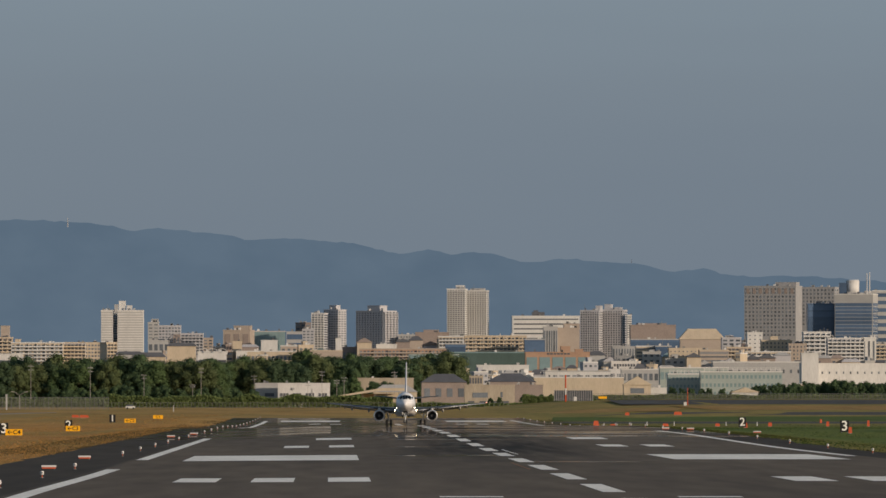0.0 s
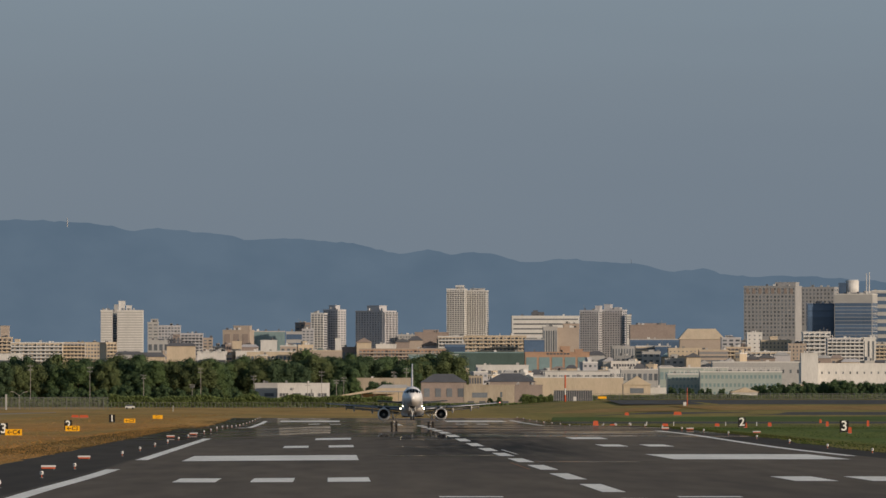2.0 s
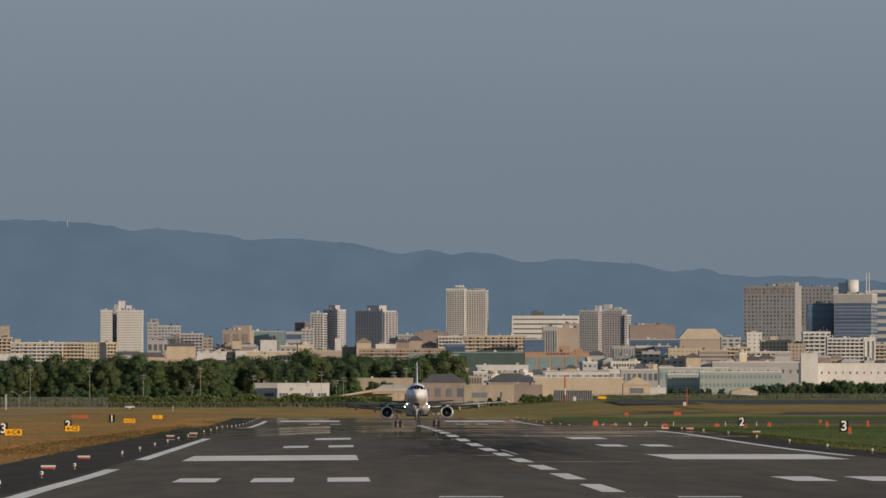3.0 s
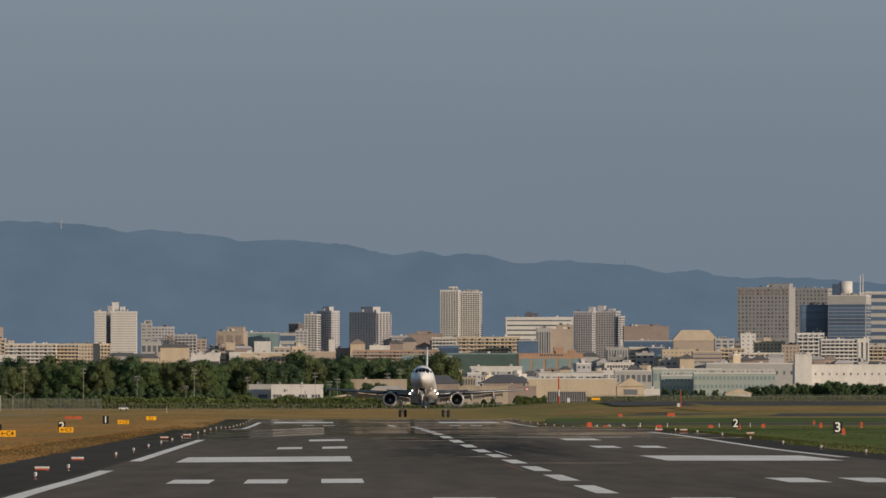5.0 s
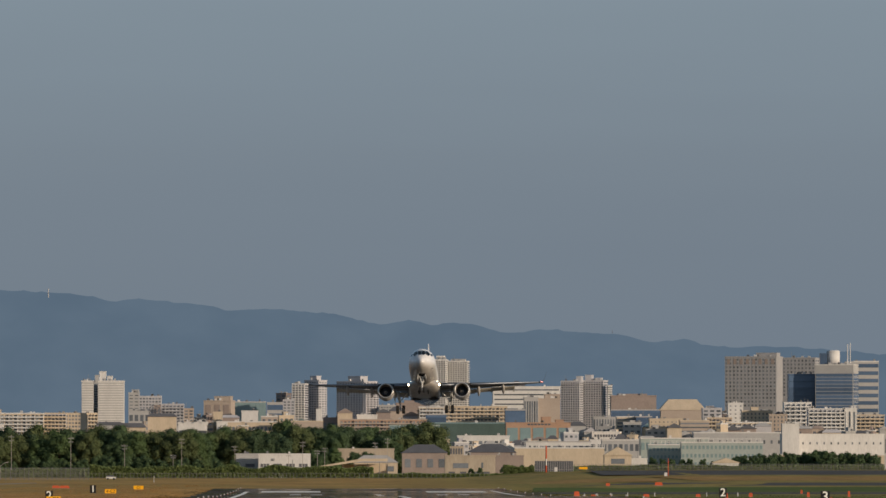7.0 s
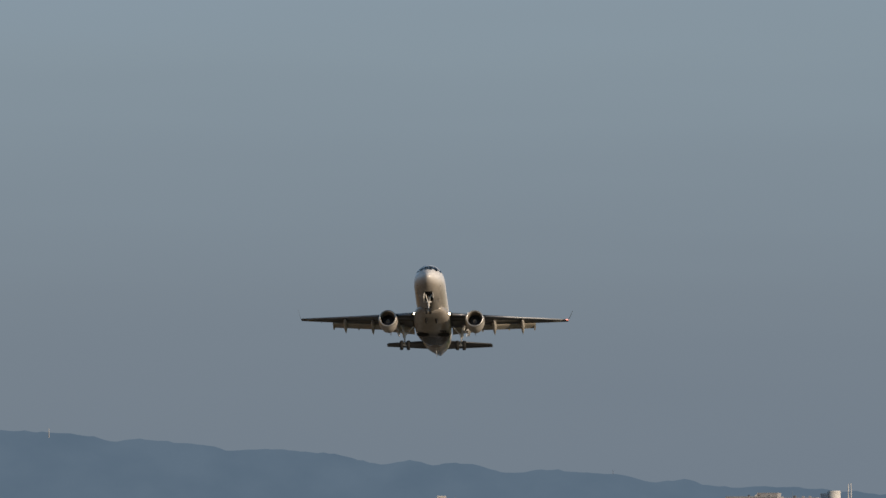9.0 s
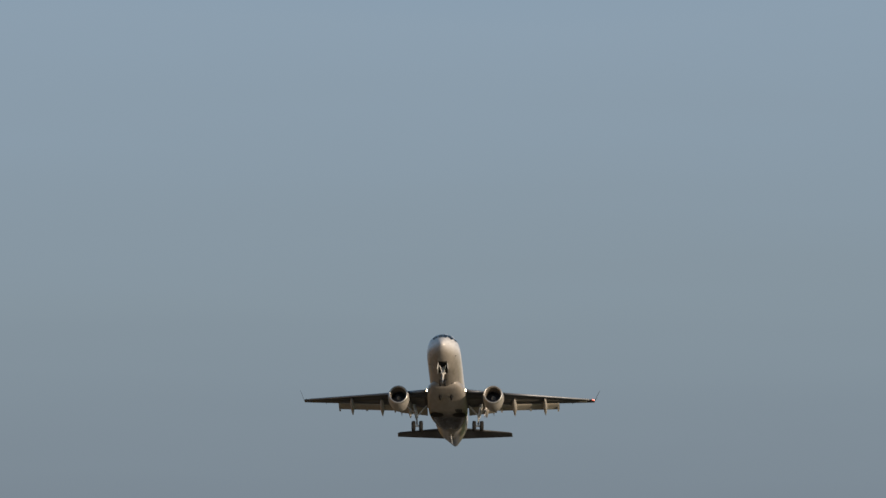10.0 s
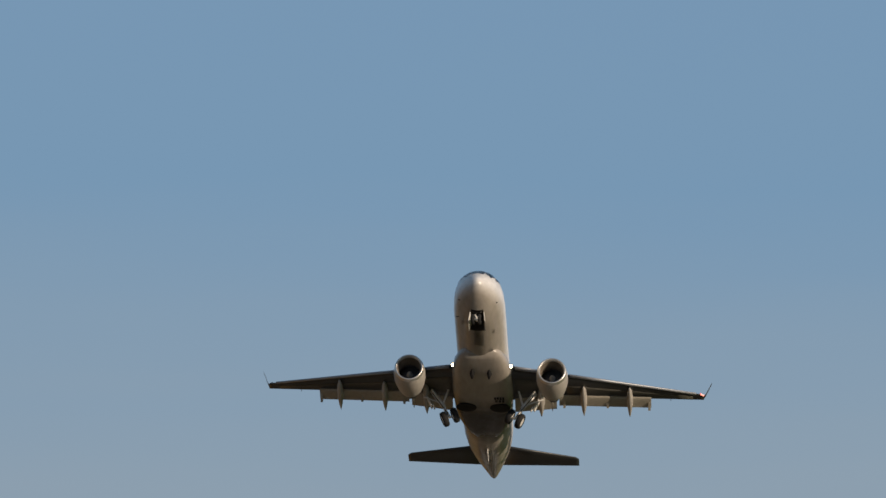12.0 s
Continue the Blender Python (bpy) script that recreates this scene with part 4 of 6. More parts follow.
for k in range(6):
    bm = bmesh.new()
    tube(bm, (2 + 4.6 * k, 1, 0), (2 + 4.6 * k, 1, 5.45 - cz + 0.4 * k), 0.12, 0.12, 6)
    part("post", bm, M_STEEL, canopy)
part("back_wall", boxes((10.79, 28.04, 12, 13, -0.2, 6.74 - cz)), M_CREAM, canopy)
hip_hall(35.51, 53.15, 11.20, 14.50, 3650, "grey-brown house with a dark hipped roof", M_BROWN, M_DARK, 5.0, 4, 16)
office = building(50.98, 70.12, 10.18, 3560, "cream concrete house with one long dark window", M_BEIGE, 1, 1, "blank", depth=12, boxes_up=((-0.8, -0.25, 3.2),))
put("window", pane_mesh(5.8, 1.9, M_GLASS), office, pose(-3.6, -6, 4.0))
put("window", pane_mesh(0.8, 2.0, M_GLASS), office, pose(4.6, -6, 4.2))
for k in range(5):
    put("slot", pane_mesh(0.55, 2.2, M_DARK), office, pose(-7.2 + 1.0 * k, -3.02, 10.18 - office.location.z + 1.5))
for k in range(4):
    put("ground_window", pane_mesh(2.4, 1.3, M_DARK), office, pose(-7.0 + 4.4 * k, -6, 1.1))
hip_hall(61.59, 80.72, 11.47, 14.81, 3680, "house with a broad dark slate roof", M_BROWN, M_DARK, 6.0, 0, 16)
building(70.06, 81.56, 10.22, 3590, "brown weathered shed beside a house", M_BROWN, 1, 3, "blank", depth=10)
building(81.79, 117.91, 13.66, 3760, "long plain beige warehouse with a white edge", M_CREAM, 1, 1, "blank", M_GLASS, M_WHITE, depth=14)
building(89.09, 116.05, 16.52, 3880, "low pale roofs of workshops", M_WHITE, 2, 10, "grid", M_GLASS, M_GREY, depth=12)
hip_hall(115.40, 126.08, 10.36, 13.69, 3680, "beige house gable with one window", M_CREAM, M_CREAM, 0, 1, 12, gable=True)
building(116.18, 121.83, 17.29, 3900, "small white block with a flat roof", M_WHITE, 2, 2, "grid", depth=8)
building(120.11, 137.84, 17.16, 3860, "grey hall with a row of dark windows", M_GREY, 2, 8, "grid", M_GLASS, M_WHITE, depth=12)
building(126.31, 133.02, 9.27, 3700, "low white metal airfield shed", M_WHITE, 1, 2, "blank", depth=8)
building(134.19, 147.68, 14.91, 3720, "pale green panelled terminal building", M_PALEG, 3, 9, "grid", M_GREEN, M_WHITE, depth=12, wide=0.5, tall=0.38)
building(146.44, 178.85, 15.75, 3700, "pale green panelled terminal building", M_PALEG, 3, 20, "grid", M_GREEN, M_WHITE, depth=12, wide=0.5, tall=0.42)
building(133.86, 161.87, 17.66, 3800, "long pale roof of a terminal shed", M_PALEG, 2, 14, "grid", M_GREEN, M_WHITE, depth=14)
building(157.90, 194.75, 20.19, 3860, "long grey warehouse with small dark openings", M_GREY, 2, 12, "grid", M_GLASS, M_WHITE, depth=16, wide=0.25, tall=0.2)
building(191.26, 233.05, 19.27, 3800, "long white warehouse with small dark openings", M_WHITE, 2, 14, "grid", M_GLASS, M_WHITE, depth=16, wide=0.2, tall=0.14, yaw=5, side="blank")
building(190.99, 197.86, 23.35, 3790, "white block of a warehouse stair", M_WHITE, 1, 1, "blank", depth=8)
building(180.78, 225.69, 10.80, 3680, "low pale sheds behind trees", M_CREAM, 1, 10, "blank", M_GLASS, M_WHITE, depth=10)
hip_hall(152.94, 162.84, 7.38, 9.10, 3560, "small white house with a pale pitched roof", M_WHITE, M_CREAM, 0, 0, 10, gable=True)


# ---- trees: five grown once, then set out ----
def tree(kind, h, seed, leaf, spread=0.42):
    rnd = random.Random(seed)
    root = new("tree")
    tagged(root, kind, "tree", "trees along the airfield's edge")
    bm = bmesh.new()
    tube(bm, (0, 0, -0.3), (0, 0, h * 0.45), h * 0.022, h * 0.014, 7)
    lumps = []
    for k in range(9):
        a, f = k * 2.4 + rnd.random(), 0.25 + 0.07 * k
        r = h * spread * (1.0 - 0.75 * (f - 0.25)) * (0.55 + 0.45 * rnd.random())
        tip = Vector((r * math.cos(a) * 0.75, r * math.sin(a) * 0.75, h * (f + 0.18)))
        tube(bm, (0, 0, h * f * 0.8), tip, h * 0.009, h * 0.003, 5)
        lumps.append((tip, h * (0.15 + 0.06 * rnd.random())))
    for k in range(26):
        a, f = rnd.random() * math.tau, rnd.random()
        r = h * spread * (1.05 - 0.65 * f * f) * (0.75 + 0.3 * rnd.random())
        lumps.append((Vector((r * math.cos(a), r * math.sin(a), h * (0.16 + 0.72 * f))), h * (0.07 + 0.05 * rnd.random())))
    for k in range(6):
        a = rnd.random() * math.tau
        lumps.append((Vector((h * spread * 0.8 * math.cos(a), h * spread * 0.8 * math.sin(a), h * (0.14 + 0.3 * rnd.random()))), h * 0.15))
    lumps.append((Vector((0, 0, h * 0.86)), h * 0.15))
    part("trunk", bm, M_BARK, root)
    vs, fs = [], []
    for c, r in lumps:
        for _ in range(int(60 + 1500 * r / h)):
            v = Vector((rnd.gauss(0, 1), rnd.gauss(0, 1), rnd.gauss(0, 1))).normalized()
            p = c + Vector((v.x, v.y, v.z * 0.8)) * r * (0.72 + 0.38 * rnd.random())
            nrm = (v + Vector((rnd.uniform(-.6, .6), rnd.uniform(-.6, .6), rnd.uniform(-.2, .9)))).normalized()
            u = nrm.orthogonal().normalized()
            w = nrm.cross(u)
            s = h * (0.011 + 0.011 * rnd.random())
            i = len(vs)
            t = rnd.random() * math.tau
            for q in range(3):
                ang = t + q * math.tau / 3
                vs.append(p + (u * math.cos(ang) + w * math.sin(ang)) * s * (1.25 if q == 0 else 1.0) + nrm * (0.15 * s if q == 0 else 0))
            fs.append((i, i + 1, i + 2))
        # the dim inner mass of twigs and leaves
        for _ in range(26):
            v = Vector((rnd.gauss(0, 1), rnd.gauss(0, 1), rnd.gauss(0, 1))).normalized()
            p = c + v * r * 0.5
            u = v.orthogonal().normalized()
            w = v.cross(u)
            i = len(vs)
            for q in range(4):
                ang = q * math.tau / 4
                vs.append(p + (u * math.cos(ang) + w * math.sin(ang)) * r * 0.42)
            fs.append((i, i + 1, i + 2, i + 3))
    me = bpy.data.meshes.new("crown")
    me.from_pydata(vs, [], fs)
    me.materials.append(leaf)
    crown = new("crown", me)
    crown.parent = root
    return root


BROAD = "dense dark green broadleaf tree at the airfield's edge"
kinds = [tree(BROAD, 14, 1, M_LEAF[0]), tree(BROAD, 16, 2, M_LEAF[1], 0.38), tree("olive green broadleaf tree at the airfield's edge", 13, 3, M_LEAF[2], 0.45), tree(BROAD, 15, 5, M_LEAF[3], 0.36), tree(BROAD, 8, 6, M_LEAF[0], 0.5)]
for k in kinds:
    k.location = (-600 - 30 * kinds.index(k), 3900, gz(0, 3900))
trnd = random.Random(11)


def wood(x0, x1, d, top0, top1, step, rows=2):
    """A stand of trees from x0 to x1 whose tops rise or fall from top0 to top1."""
    x, i = x0, 0
    while x < x1:
        f = (x - x0) / (x1 - x0)
        for r in range(rows):
            yy = d + 14 * r + trnd.uniform(-5, 5)
            h = (top0 + (top1 - top0) * f - gz(x, yy)) * (0.80 + 0.10 * r + 0.16 * trnd.random()) / 0.98
            k = trnd.randrange(4) if h > 9 else 4
            src_h = (14, 16, 13, 15, 8)[k]
            s = max(0.25, h / src_h)
            m = pose(x + trnd.uniform(-0.4, 0.4) * step, yy, gz(x, yy), 0, 0, trnd.uniform(0, 360))
            ob = copy_thing(kinds[k], m)
            ob.scale = (s * trnd.uniform(0.9, 1.15), s * trnd.uniform(0.9, 1.15), s)
        x += step * trnd.uniform(0.75, 1.25)


wood(-135.99, -97.78, 3720, 18.51, 19.64, 5.0)
wood(-97.78, -41.58, 3720, 19.64, 18.96, 5.0)
wood(-42.03, -9.09, 3760, 19.11, 17.98, 5.0)
wood(-12.56, 12.56, 3780, 20.79, 22.16, 5.0)
wood(12.63, 26.40, 3800, 21.33, 19.49, 5.0)
wood(26.40, 36.74, 3800, 18.12, 19.95, 5.0)
wood(36.93, 52.40, 3820, 21.88, 21.42, 5.0)
wood(1.12, 12.30, 3700, 11.73, 13.30, 4.0, 1)
wood(16.59, 23.22, 3660, 11.43, 11.43, 4.0, 1)
wood(-130.14, -82.82, 3570, 8.24, 8.24, 5.0, 1)
wood(-82.82, -29.04, 3570, 9.96, 8.24, 5.0, 1)
wood(130.57, 153.80, 3570, 9.53, 8.24, 3.5, 1)
wood(162.40, 192.52, 3570, 9.53, 10.82, 3.5, 2)
wood(192.52, 218.33, 3570, 11.47, 9.96, 3.5, 2)
wood(73.79, 88.77, 3545, 6.08, 7.37, 3.0, 1)
wood(61.13, 65.42, 3550, 5.01, 5.44, 3.0, 1)
for k in kinds:
    for o in (*k.children, k):
        bpy.data.objects.remove(o)


def hedge(x0, x1, d, z0, z1, seed, label):
    """A low clipped hedge of many leaf tufts."""
    rnd = random.Random(seed)
    n = int((x1 - x0) * 330)
    vs, fs = [], []
    for _ in range(n):
        x, y = rnd.uniform(x0, x1), d + rnd.uniform(0, 4)
        top = z0 + (z1 - z0) * (0.80 + 0.35 * noise.noise((x * 0.12, seed, 0)) + 0.12 * rnd.random())
        p = Vector((x, y, z0 + (top - z0) * rnd.random() ** 0.7))
        s, i, t = 0.20 + 0.26 * rnd.random(), len(vs), rnd.random() * 6.28
        u = Vector((rnd.uniform(-1, 1), rnd.uniform(-1, 0.2), rnd.uniform(-0.4, 1))).normalized()
        a = u.orthogonal().normalized()
        b = u.cross(a)
        for q in range(3):
            vs.append(p + (a * math.cos(t + q * 2.094) + b * math.sin(t + q * 2.094)) * s)
        fs.append((i, i + 1, i + 2))
    me = bpy.data.meshes.new("hedge")
    me.from_pydata(vs, [], fs)
    me.materials.append(M_HEDGE)
    tagged(new("hedge", me), label, "hedge", kind="stuff")


hedge(-80.26, 22.47, 3380, gz(0, 3380), 6.2, 3, "dark green hedge along the airfield fence")
hedge(69.85, 95.94, 3400, gz(80, 3400) - 1.0, 6.03, 8, "dark green shrubs before a warehouse")
hedge(95.66, 207.91, 3390, gz(150, 3390), 6.23, 9, "low green growth along a fence")
hedge(-129.41, -83.42, 3540, gz(0, 3540), 5.23, 4, "dark green shrubs behind a fence")
hedge(21.70, 77.49, 3420, gz(20, 3420), 3.35, 5, "low green shrubs before houses")

# ---- the airfield's own things ----
def strip(name, label, pts, lift, material):
    """A flat paved or dry strip with the outline pts (x, y)."""
    bm = bmesh.new()
    f = bm.faces.new([bm.verts.new((x, y, 0)) for x, y in pts])
    bmesh.ops.subdivide_edges(bm, edges=bm.edges[:], cuts=6, use_grid_fill=True)
    for v in bm.verts:
        v.co.z = gz(v.co.x, v.co.y) + lift
    bmesh.ops.recalc_face_normals(bm, faces=bm.faces)
    return tagged(mesh_ob(name, bm, material), label, kind="structure")


strip("taxiway", "dark asphalt taxiway beside the runway", [(48.7, 2060), (48.7, 2180), (420, 2180), (420, 2060)], 0.02, M_TAXI)
strip("taxiway", "dark asphalt taxiway across the grass", [(70, 2500), (90, 2620), (420, 2620), (420, 2500)], 0.02, M_TAXI)


M_DRY = mat("dry_ochre_grass", (0.36, 0.225, 0.075), 0.95, var=0.4, scale=0.04, stretch=(1, 0.15, 1), bump=0.2, spec=0.1)
M_LUSH = mat("green_mown_grass", (0.098, 0.135, 0.028), 0.95, var=0.35, scale=0.05, stretch=(1, 0.15, 1), bump=0.2, spec=0.1)
strip("grass_strip", "dry ochre grass between two taxiways", [(112, 2700), (104, 2880), (420, 2880), (420, 2700)], 0.03, M_DRY)
strip("grass_strip", "green mown grass between two taxiways", [(52, 2200), (58, 2440), (420, 2440), (420, 2200)], 0.02, M_LUSH)
strip("grass_strip", "dry ochre grass beside a taxiway", [(62, 2660), (70, 2800), (106, 2800), (98, 2660)], 0.03, M_DRY)


def edge_light(x, y):
    root = new("runway_light")
    root.location = (x, y, gz(x, y) + 0.03)
    tagged(root, "white runway edge light on a short stem", "runway light", "lights along the runway's edge")
    bm = bmesh.new()
    tube(bm, (0, 0, 0), (0, 0, 0.04), 0.13, 0.12, 12)
    part("base_plate", bm, M_STEEL, root)
    bm = bmesh.new()
    tube(bm, (0, 0, 0.04), (0, 0, 0.20), 0.035, 0.035, 8)
    part("stem", bm, M_RED, root)
    bm = bmesh.new()
    tube(bm, (0, 0, 0.20), (0, 0, 0.30), 0.09, 0.12, 12)
    tube(bm, (0, 0, 0.30), (0, 0, 0.44), 0.12, 0.10, 12)
    part("lamp_head", bm, M_WHITE, root)
    bm = bmesh.new()
    tube(bm, (0, -0.115, 0.33), (0, -0.135, 0.33), 0.05, 0.05, 10)
    part("lens", bm, M_GLASS, root)
    return root


first = edge_light(-17.8, 503)
for k in range(1, 26):
    y = 503 + 74.5 * k
    if k != 3:
        copy_thing(first, pose(-17.8, y, gz(-17.8, y) + 0.03))
for k in range(-1, 22):
    y = 819 + 74 * k
    copy_thing(first, pose(47.5, y, gz(47.5, y) + 0.03))


def papi(x, y, w=1.0):
    root = new("approach_light_unit")
    root.location = (x, y, gz(x, y))
    tagged(root, "low white and orange approach light box on legs", "light box", "light boxes beside the runway")
    part("top_cover", boxes((-w / 2, w / 2, -0.5, 0.5, 0.22, 0.35)), M_WHITE, root, "white top cover")
    part("housing", boxes((-w / 2 + 0.03, w / 2 - 0.03, -0.47, 0.47, 0.11, 0.22)), M_RED, root, "orange housing")
    for sx in (-1, 1):
        bm = bmesh.new()
        tube(bm, (sx * w * 0.38, 0, -0.02), (sx * w * 0.38, 0, 0.12), 0.035, 0.035, 8)
        part("leg", bm, M_STEEL, root)
    return root


unit = papi(-19.50, 648)
for x, y in ((-19.90, 757), (-20.11, 1180), (-18.57, 1270), (46.22, 1290), (49.07, 1275), (56.57, 1240)):
    copy_thing(unit, pose(x, y, gz(x, y)))


def text_mesh(body, size):
    cu = bpy.data.curves.new("lettering", "FONT")
    cu.body, cu.size, cu.align_x, cu.align_y, cu.extrude, cu.offset = body, size, "CENTER", "CENTER", 0.01, size * 0.012
    ob = bpy.data.objects.new("lettering", cu)
    scene.collection.objects.link(ob)
    me = bpy.data.meshes.new_from_object(ob.evaluated_get(bpy.context.evaluated_depsgraph_get()))
    bpy.data.objects.remove(ob)
    return me


def sign(x, y, w, h, face, ink, body, label, foot=0.25, size=None):
    root = new("airfield_sign")
    root.location = (x, y, gz(x, y))
    tagged(root, label, "sign")
    bm = boxes((-w / 2, w / 2, -0.12, 0.12, foot, foot + h))
    bmesh.ops.bevel(bm, geom=bm.edges[:], offset=0.02, segments=1)
    part("panel", bm, face, root)
    for sx in (-1, 1):
        bm = bmesh.new()
        tube(bm, (sx * w * 0.35, 0, -0.05), (sx * w * 0.35, 0, foot), 0.05, 0.05, 8)
        part("leg", bm, M_STEEL, root)
    me = text_mesh(body, size or h * 1.1)
    me.materials.clear()
    me.materials.append(ink)
    put("lettering", me, root, pose(0, -0.135, foot + h * 0.49, 90))
    return root


M_INK = mat("white_sign_ink", (0.78, 0.78, 0.74), 0.5, var=0.05, scale=3)
for x, y, n in ((-45.2, 1295, "3"), (-43.4, 1550, "2"), (-44.4, 1905, "1"), (71.2, 1295, "3"), (68.7, 1560, "2")):
    sign(x, y, 1.25, 1.6, M_BLACK, M_INK, n, "black distance sign with a white numeral on grass", 0.2, 1.9)
for x, y, n in ((-42.7, 1262, "\u2190C4"), (-41.3, 1500, "\u2190C3"), (-40.7, 1900, "\u2190C2"), (-40.0, 2170, "C1")):
    sign(x, y, 2.3, 0.85, M_YELLOW, M_BLACK, n, "yellow taxiway sign with black lettering on grass", 0.15, 0.85)


def marker(x, y, w, h):
    root = new("orange_marker")
    root.location = (x, y, gz(x, y))
    tagged(root, "orange-red marker box standing on grass", "marker", "orange markers on the grass")
    bm = bmesh.new()
    loft(bm, [[(-w / 2, -0.3, 0), (w / 2, -0.3, 0), (w / 2, 0.3, 0), (-w / 2, 0.3, 0)], [(-w * 0.4, -0.22, h), (w * 0.4, -0.22, h), (w * 0.4, 0.22, h), (-w * 0.4, 0.22, h)]])
    part("body", bm, M_RED, root)
    part("foot", boxes((-w * 0.55, w * 0.55, -0.35, 0.35, -0.05, 0.06)), M_STEEL, root)
    return root


for px_x, y, w, h in ((71.71, 1290, 0.5, 0.9), (70.61, 1590, 0.6, 0.9), (76.57, 1850, 1.0, 0.6), (86.97, 1850, 0.8, 0.8), (109.09, 2080, 0.5, 0.9), (98.37, 1850, 0.6, 1.0), (107.10, 1950, 0.7, 0.9),
                      (106.42, 1850, 0.5, 1.2), (92.90, 2500, 2.2, 0.9), (79.31, 2500, 1.2, 0.8), (55.89, 1850, 1.2, 0.5), (66.29, 1850, 1.3, 0.6), (42.03, 1480, 0.9, 0.8), (-61.84, 2350, 2.5, 0.7), (-64.34, 2360, 2.0, 0.7)):
    marker(px_x, y, w, h)

# marker posts beside the runway
for u, y in ((52.79, 1560), (52.72, 1640), (52.69, 1720), (52.64, 1800), (80.36, 1900), (86.68, 1900), (69.80, 1900)):
    root = new("marker_post")
    root.location = (u, y, gz(u, y))
    tagged(root, "short white marker post on grass", "post", "white posts on the grass")
    bm = bmesh.new()
    tube(bm, (0, 0, 0), (0, 0, 0.75), 0.09, 0.08, 8)
    part("shaft", bm, M_WHITE, root)
    bm = bmesh.new()
    tube(bm, (0, 0, 0.75), (0, 0, 0.9), 0.10, 0.05, 8)
    part("cap", bm, M_STEEL, root)

# poles and masts
for u, d, top in ((-113.53, 3545, 17.87), (-91.03, 3545, 17.22), (-70.69, 3545, 14.22), (-52.26, 3545, 10.37), (-49.05, 3545, 16.80), (-3.25, 3590, 15.65), (2.39, 3590, 12.18),
                  (5.21, 3590, 13.26), (24.51, 3590, 15.43), (29.28, 3590, 16.95), (-8.70, 3600, 11.33), (-29.37, 3600, 13.94)):
    mast("utility_pole", "grey concrete utility pole with crossarms before trees", u, d, gz(0, d), top, 0.11, M_POLE, 2)
for u, d in ((-48.71, 2900),):
    mast("light_pole", "white ball light on a thin pole", u, d, gz(0, d), gz(0, d) + 2.0, 0.1, M_WHITE)
wind = new("striped_mast")
wind.location = (82.95, 3300, gz(0, 3300))
tagged(wind, "red and white banded obstacle mast", "mast")
hh = 13.17 - gz(0, 3300)
for k in range(5):
    bm = bmesh.new()
    tube(bm, (0, 0, hh * k / 5), (0, 0, hh * (k + 1) / 5), 0.28, 0.26, 10)
    part("band", bm, M_RED if k != 2 else M_WHITE, wind)
wind2 = new("striped_mast")
wind2.location = (110.74, 2900, gz(110.74, 2900))
tagged(wind2, "slim orange mast with a white box", "mast")
bm = bmesh.new()
tube(bm, (0, 0, 0), (0, 0, 8.30 - gz(110.74, 2900)), 0.14, 0.10, 8)
part("shaft", bm, M_RED, wind2)
part("cabinet", boxes((-1.2, -0.3, -0.4, 0.4, 0, 1.1)), M_WHITE, wind2)


def fence(x0, x1, d, h, n, label, material, rails=3, wpost=0.12, infill=0):
    root = new("fence")
    root.location = (x0, d, gz((x0 + x1) / 2, d))
    tagged(root, label, "fence")
    w = x1 - x0
    bm = boxes((-wpost / 2, wpost / 2, -wpost / 2, wpost / 2, -0.2, h))
    me = bpy.data.meshes.new("post")
    bm.to_mesh(me)
    bm.free()
    me.materials.append(material)
    for k in range(n + 1):
        put("post", me, root, pose(w * k / n, 0, 0))
    for k in range(rails):
        z = h * (0.15 + 0.8 * k / max(1, rails - 1))
        part("rail", boxes((0, w, 0.07, 0.12, z - 0.04, z + 0.04)), material, root)
    if infill:
        bm = bmesh.new()
        for k in range(infill):
            x = w * (k + 0.5) / infill
            box(bm, x - 0.03, x + 0.03, 0.13, 0.17, 0.05, h * 0.98)
        tagged(part("wire_infill", bm, material, root), kind="stuff")
    return root


fence(-113.32, -73.61, 3100, 4.2, 26, "tall grey mesh fence with close posts", M_STEEL, 3, 0.12, 150)
fence(-78.36, -4.98, 3300, 2.0, 60, "low grey wire fence before a hedge", M_STEEL, 2, 0.10, 0)
fence(-5.02, 63.19, 3320, 2.0, 40, "low grey wire fence before a hedge", M_STEEL, 2, 0.10, 0)
strip("taxiway", "dark asphalt service road before a fence", [(92, 2960), (96, 3260), (420, 3260), (420, 2960)], 0.04, M_TAXI)
fence(94.12, 205.45, 3350, 2.2, 70, "long green wire mesh fence with grey posts", M_STEEL, 4, 0.10, 150)
screen = fence(79.9, 93.6, 3340, 4.1, 17, "dark screen wall with pale upright pipes beside shrubs", M_GREY, 1, 0.13, 0)
part("backing", boxes((0.1, 13.6, 0.3, 0.5, 0, 3.7)), M_DARK, screen, "dark backing wall")
bin_box = new("utility_box")
bin_box.location = (86.6, 3310, gz(86.6, 3310))
tagged(bin_box, "white utility box standing before a dark screen", "utility box")
part("cabinet", boxes((-0.5, 0.5, -0.4, 0.4, 0.15, 1.5)), M_WHITE, bin_box)
part("plinth", boxes((-0.6, 0.6, -0.5, 0.5, -0.1, 0.15)), M_GREY, bin_box)
barrier = new("barrier")
barrier.location = (96.6, 3320, gz(96.6, 3320))
tagged(barrier, "low yellow barrier beside a dark screen", "barrier")
part("board", boxes((-1.5, 1.5, -0.1, 0.1, 0.35, 1.15)), M_YELLOW, barrier)
for sx in (-1.2, 1.2):
    part("leg", boxes((sx - 0.08, sx + 0.08, -0.25, 0.25, -0.05, 0.35)), M_STEEL, barrier)
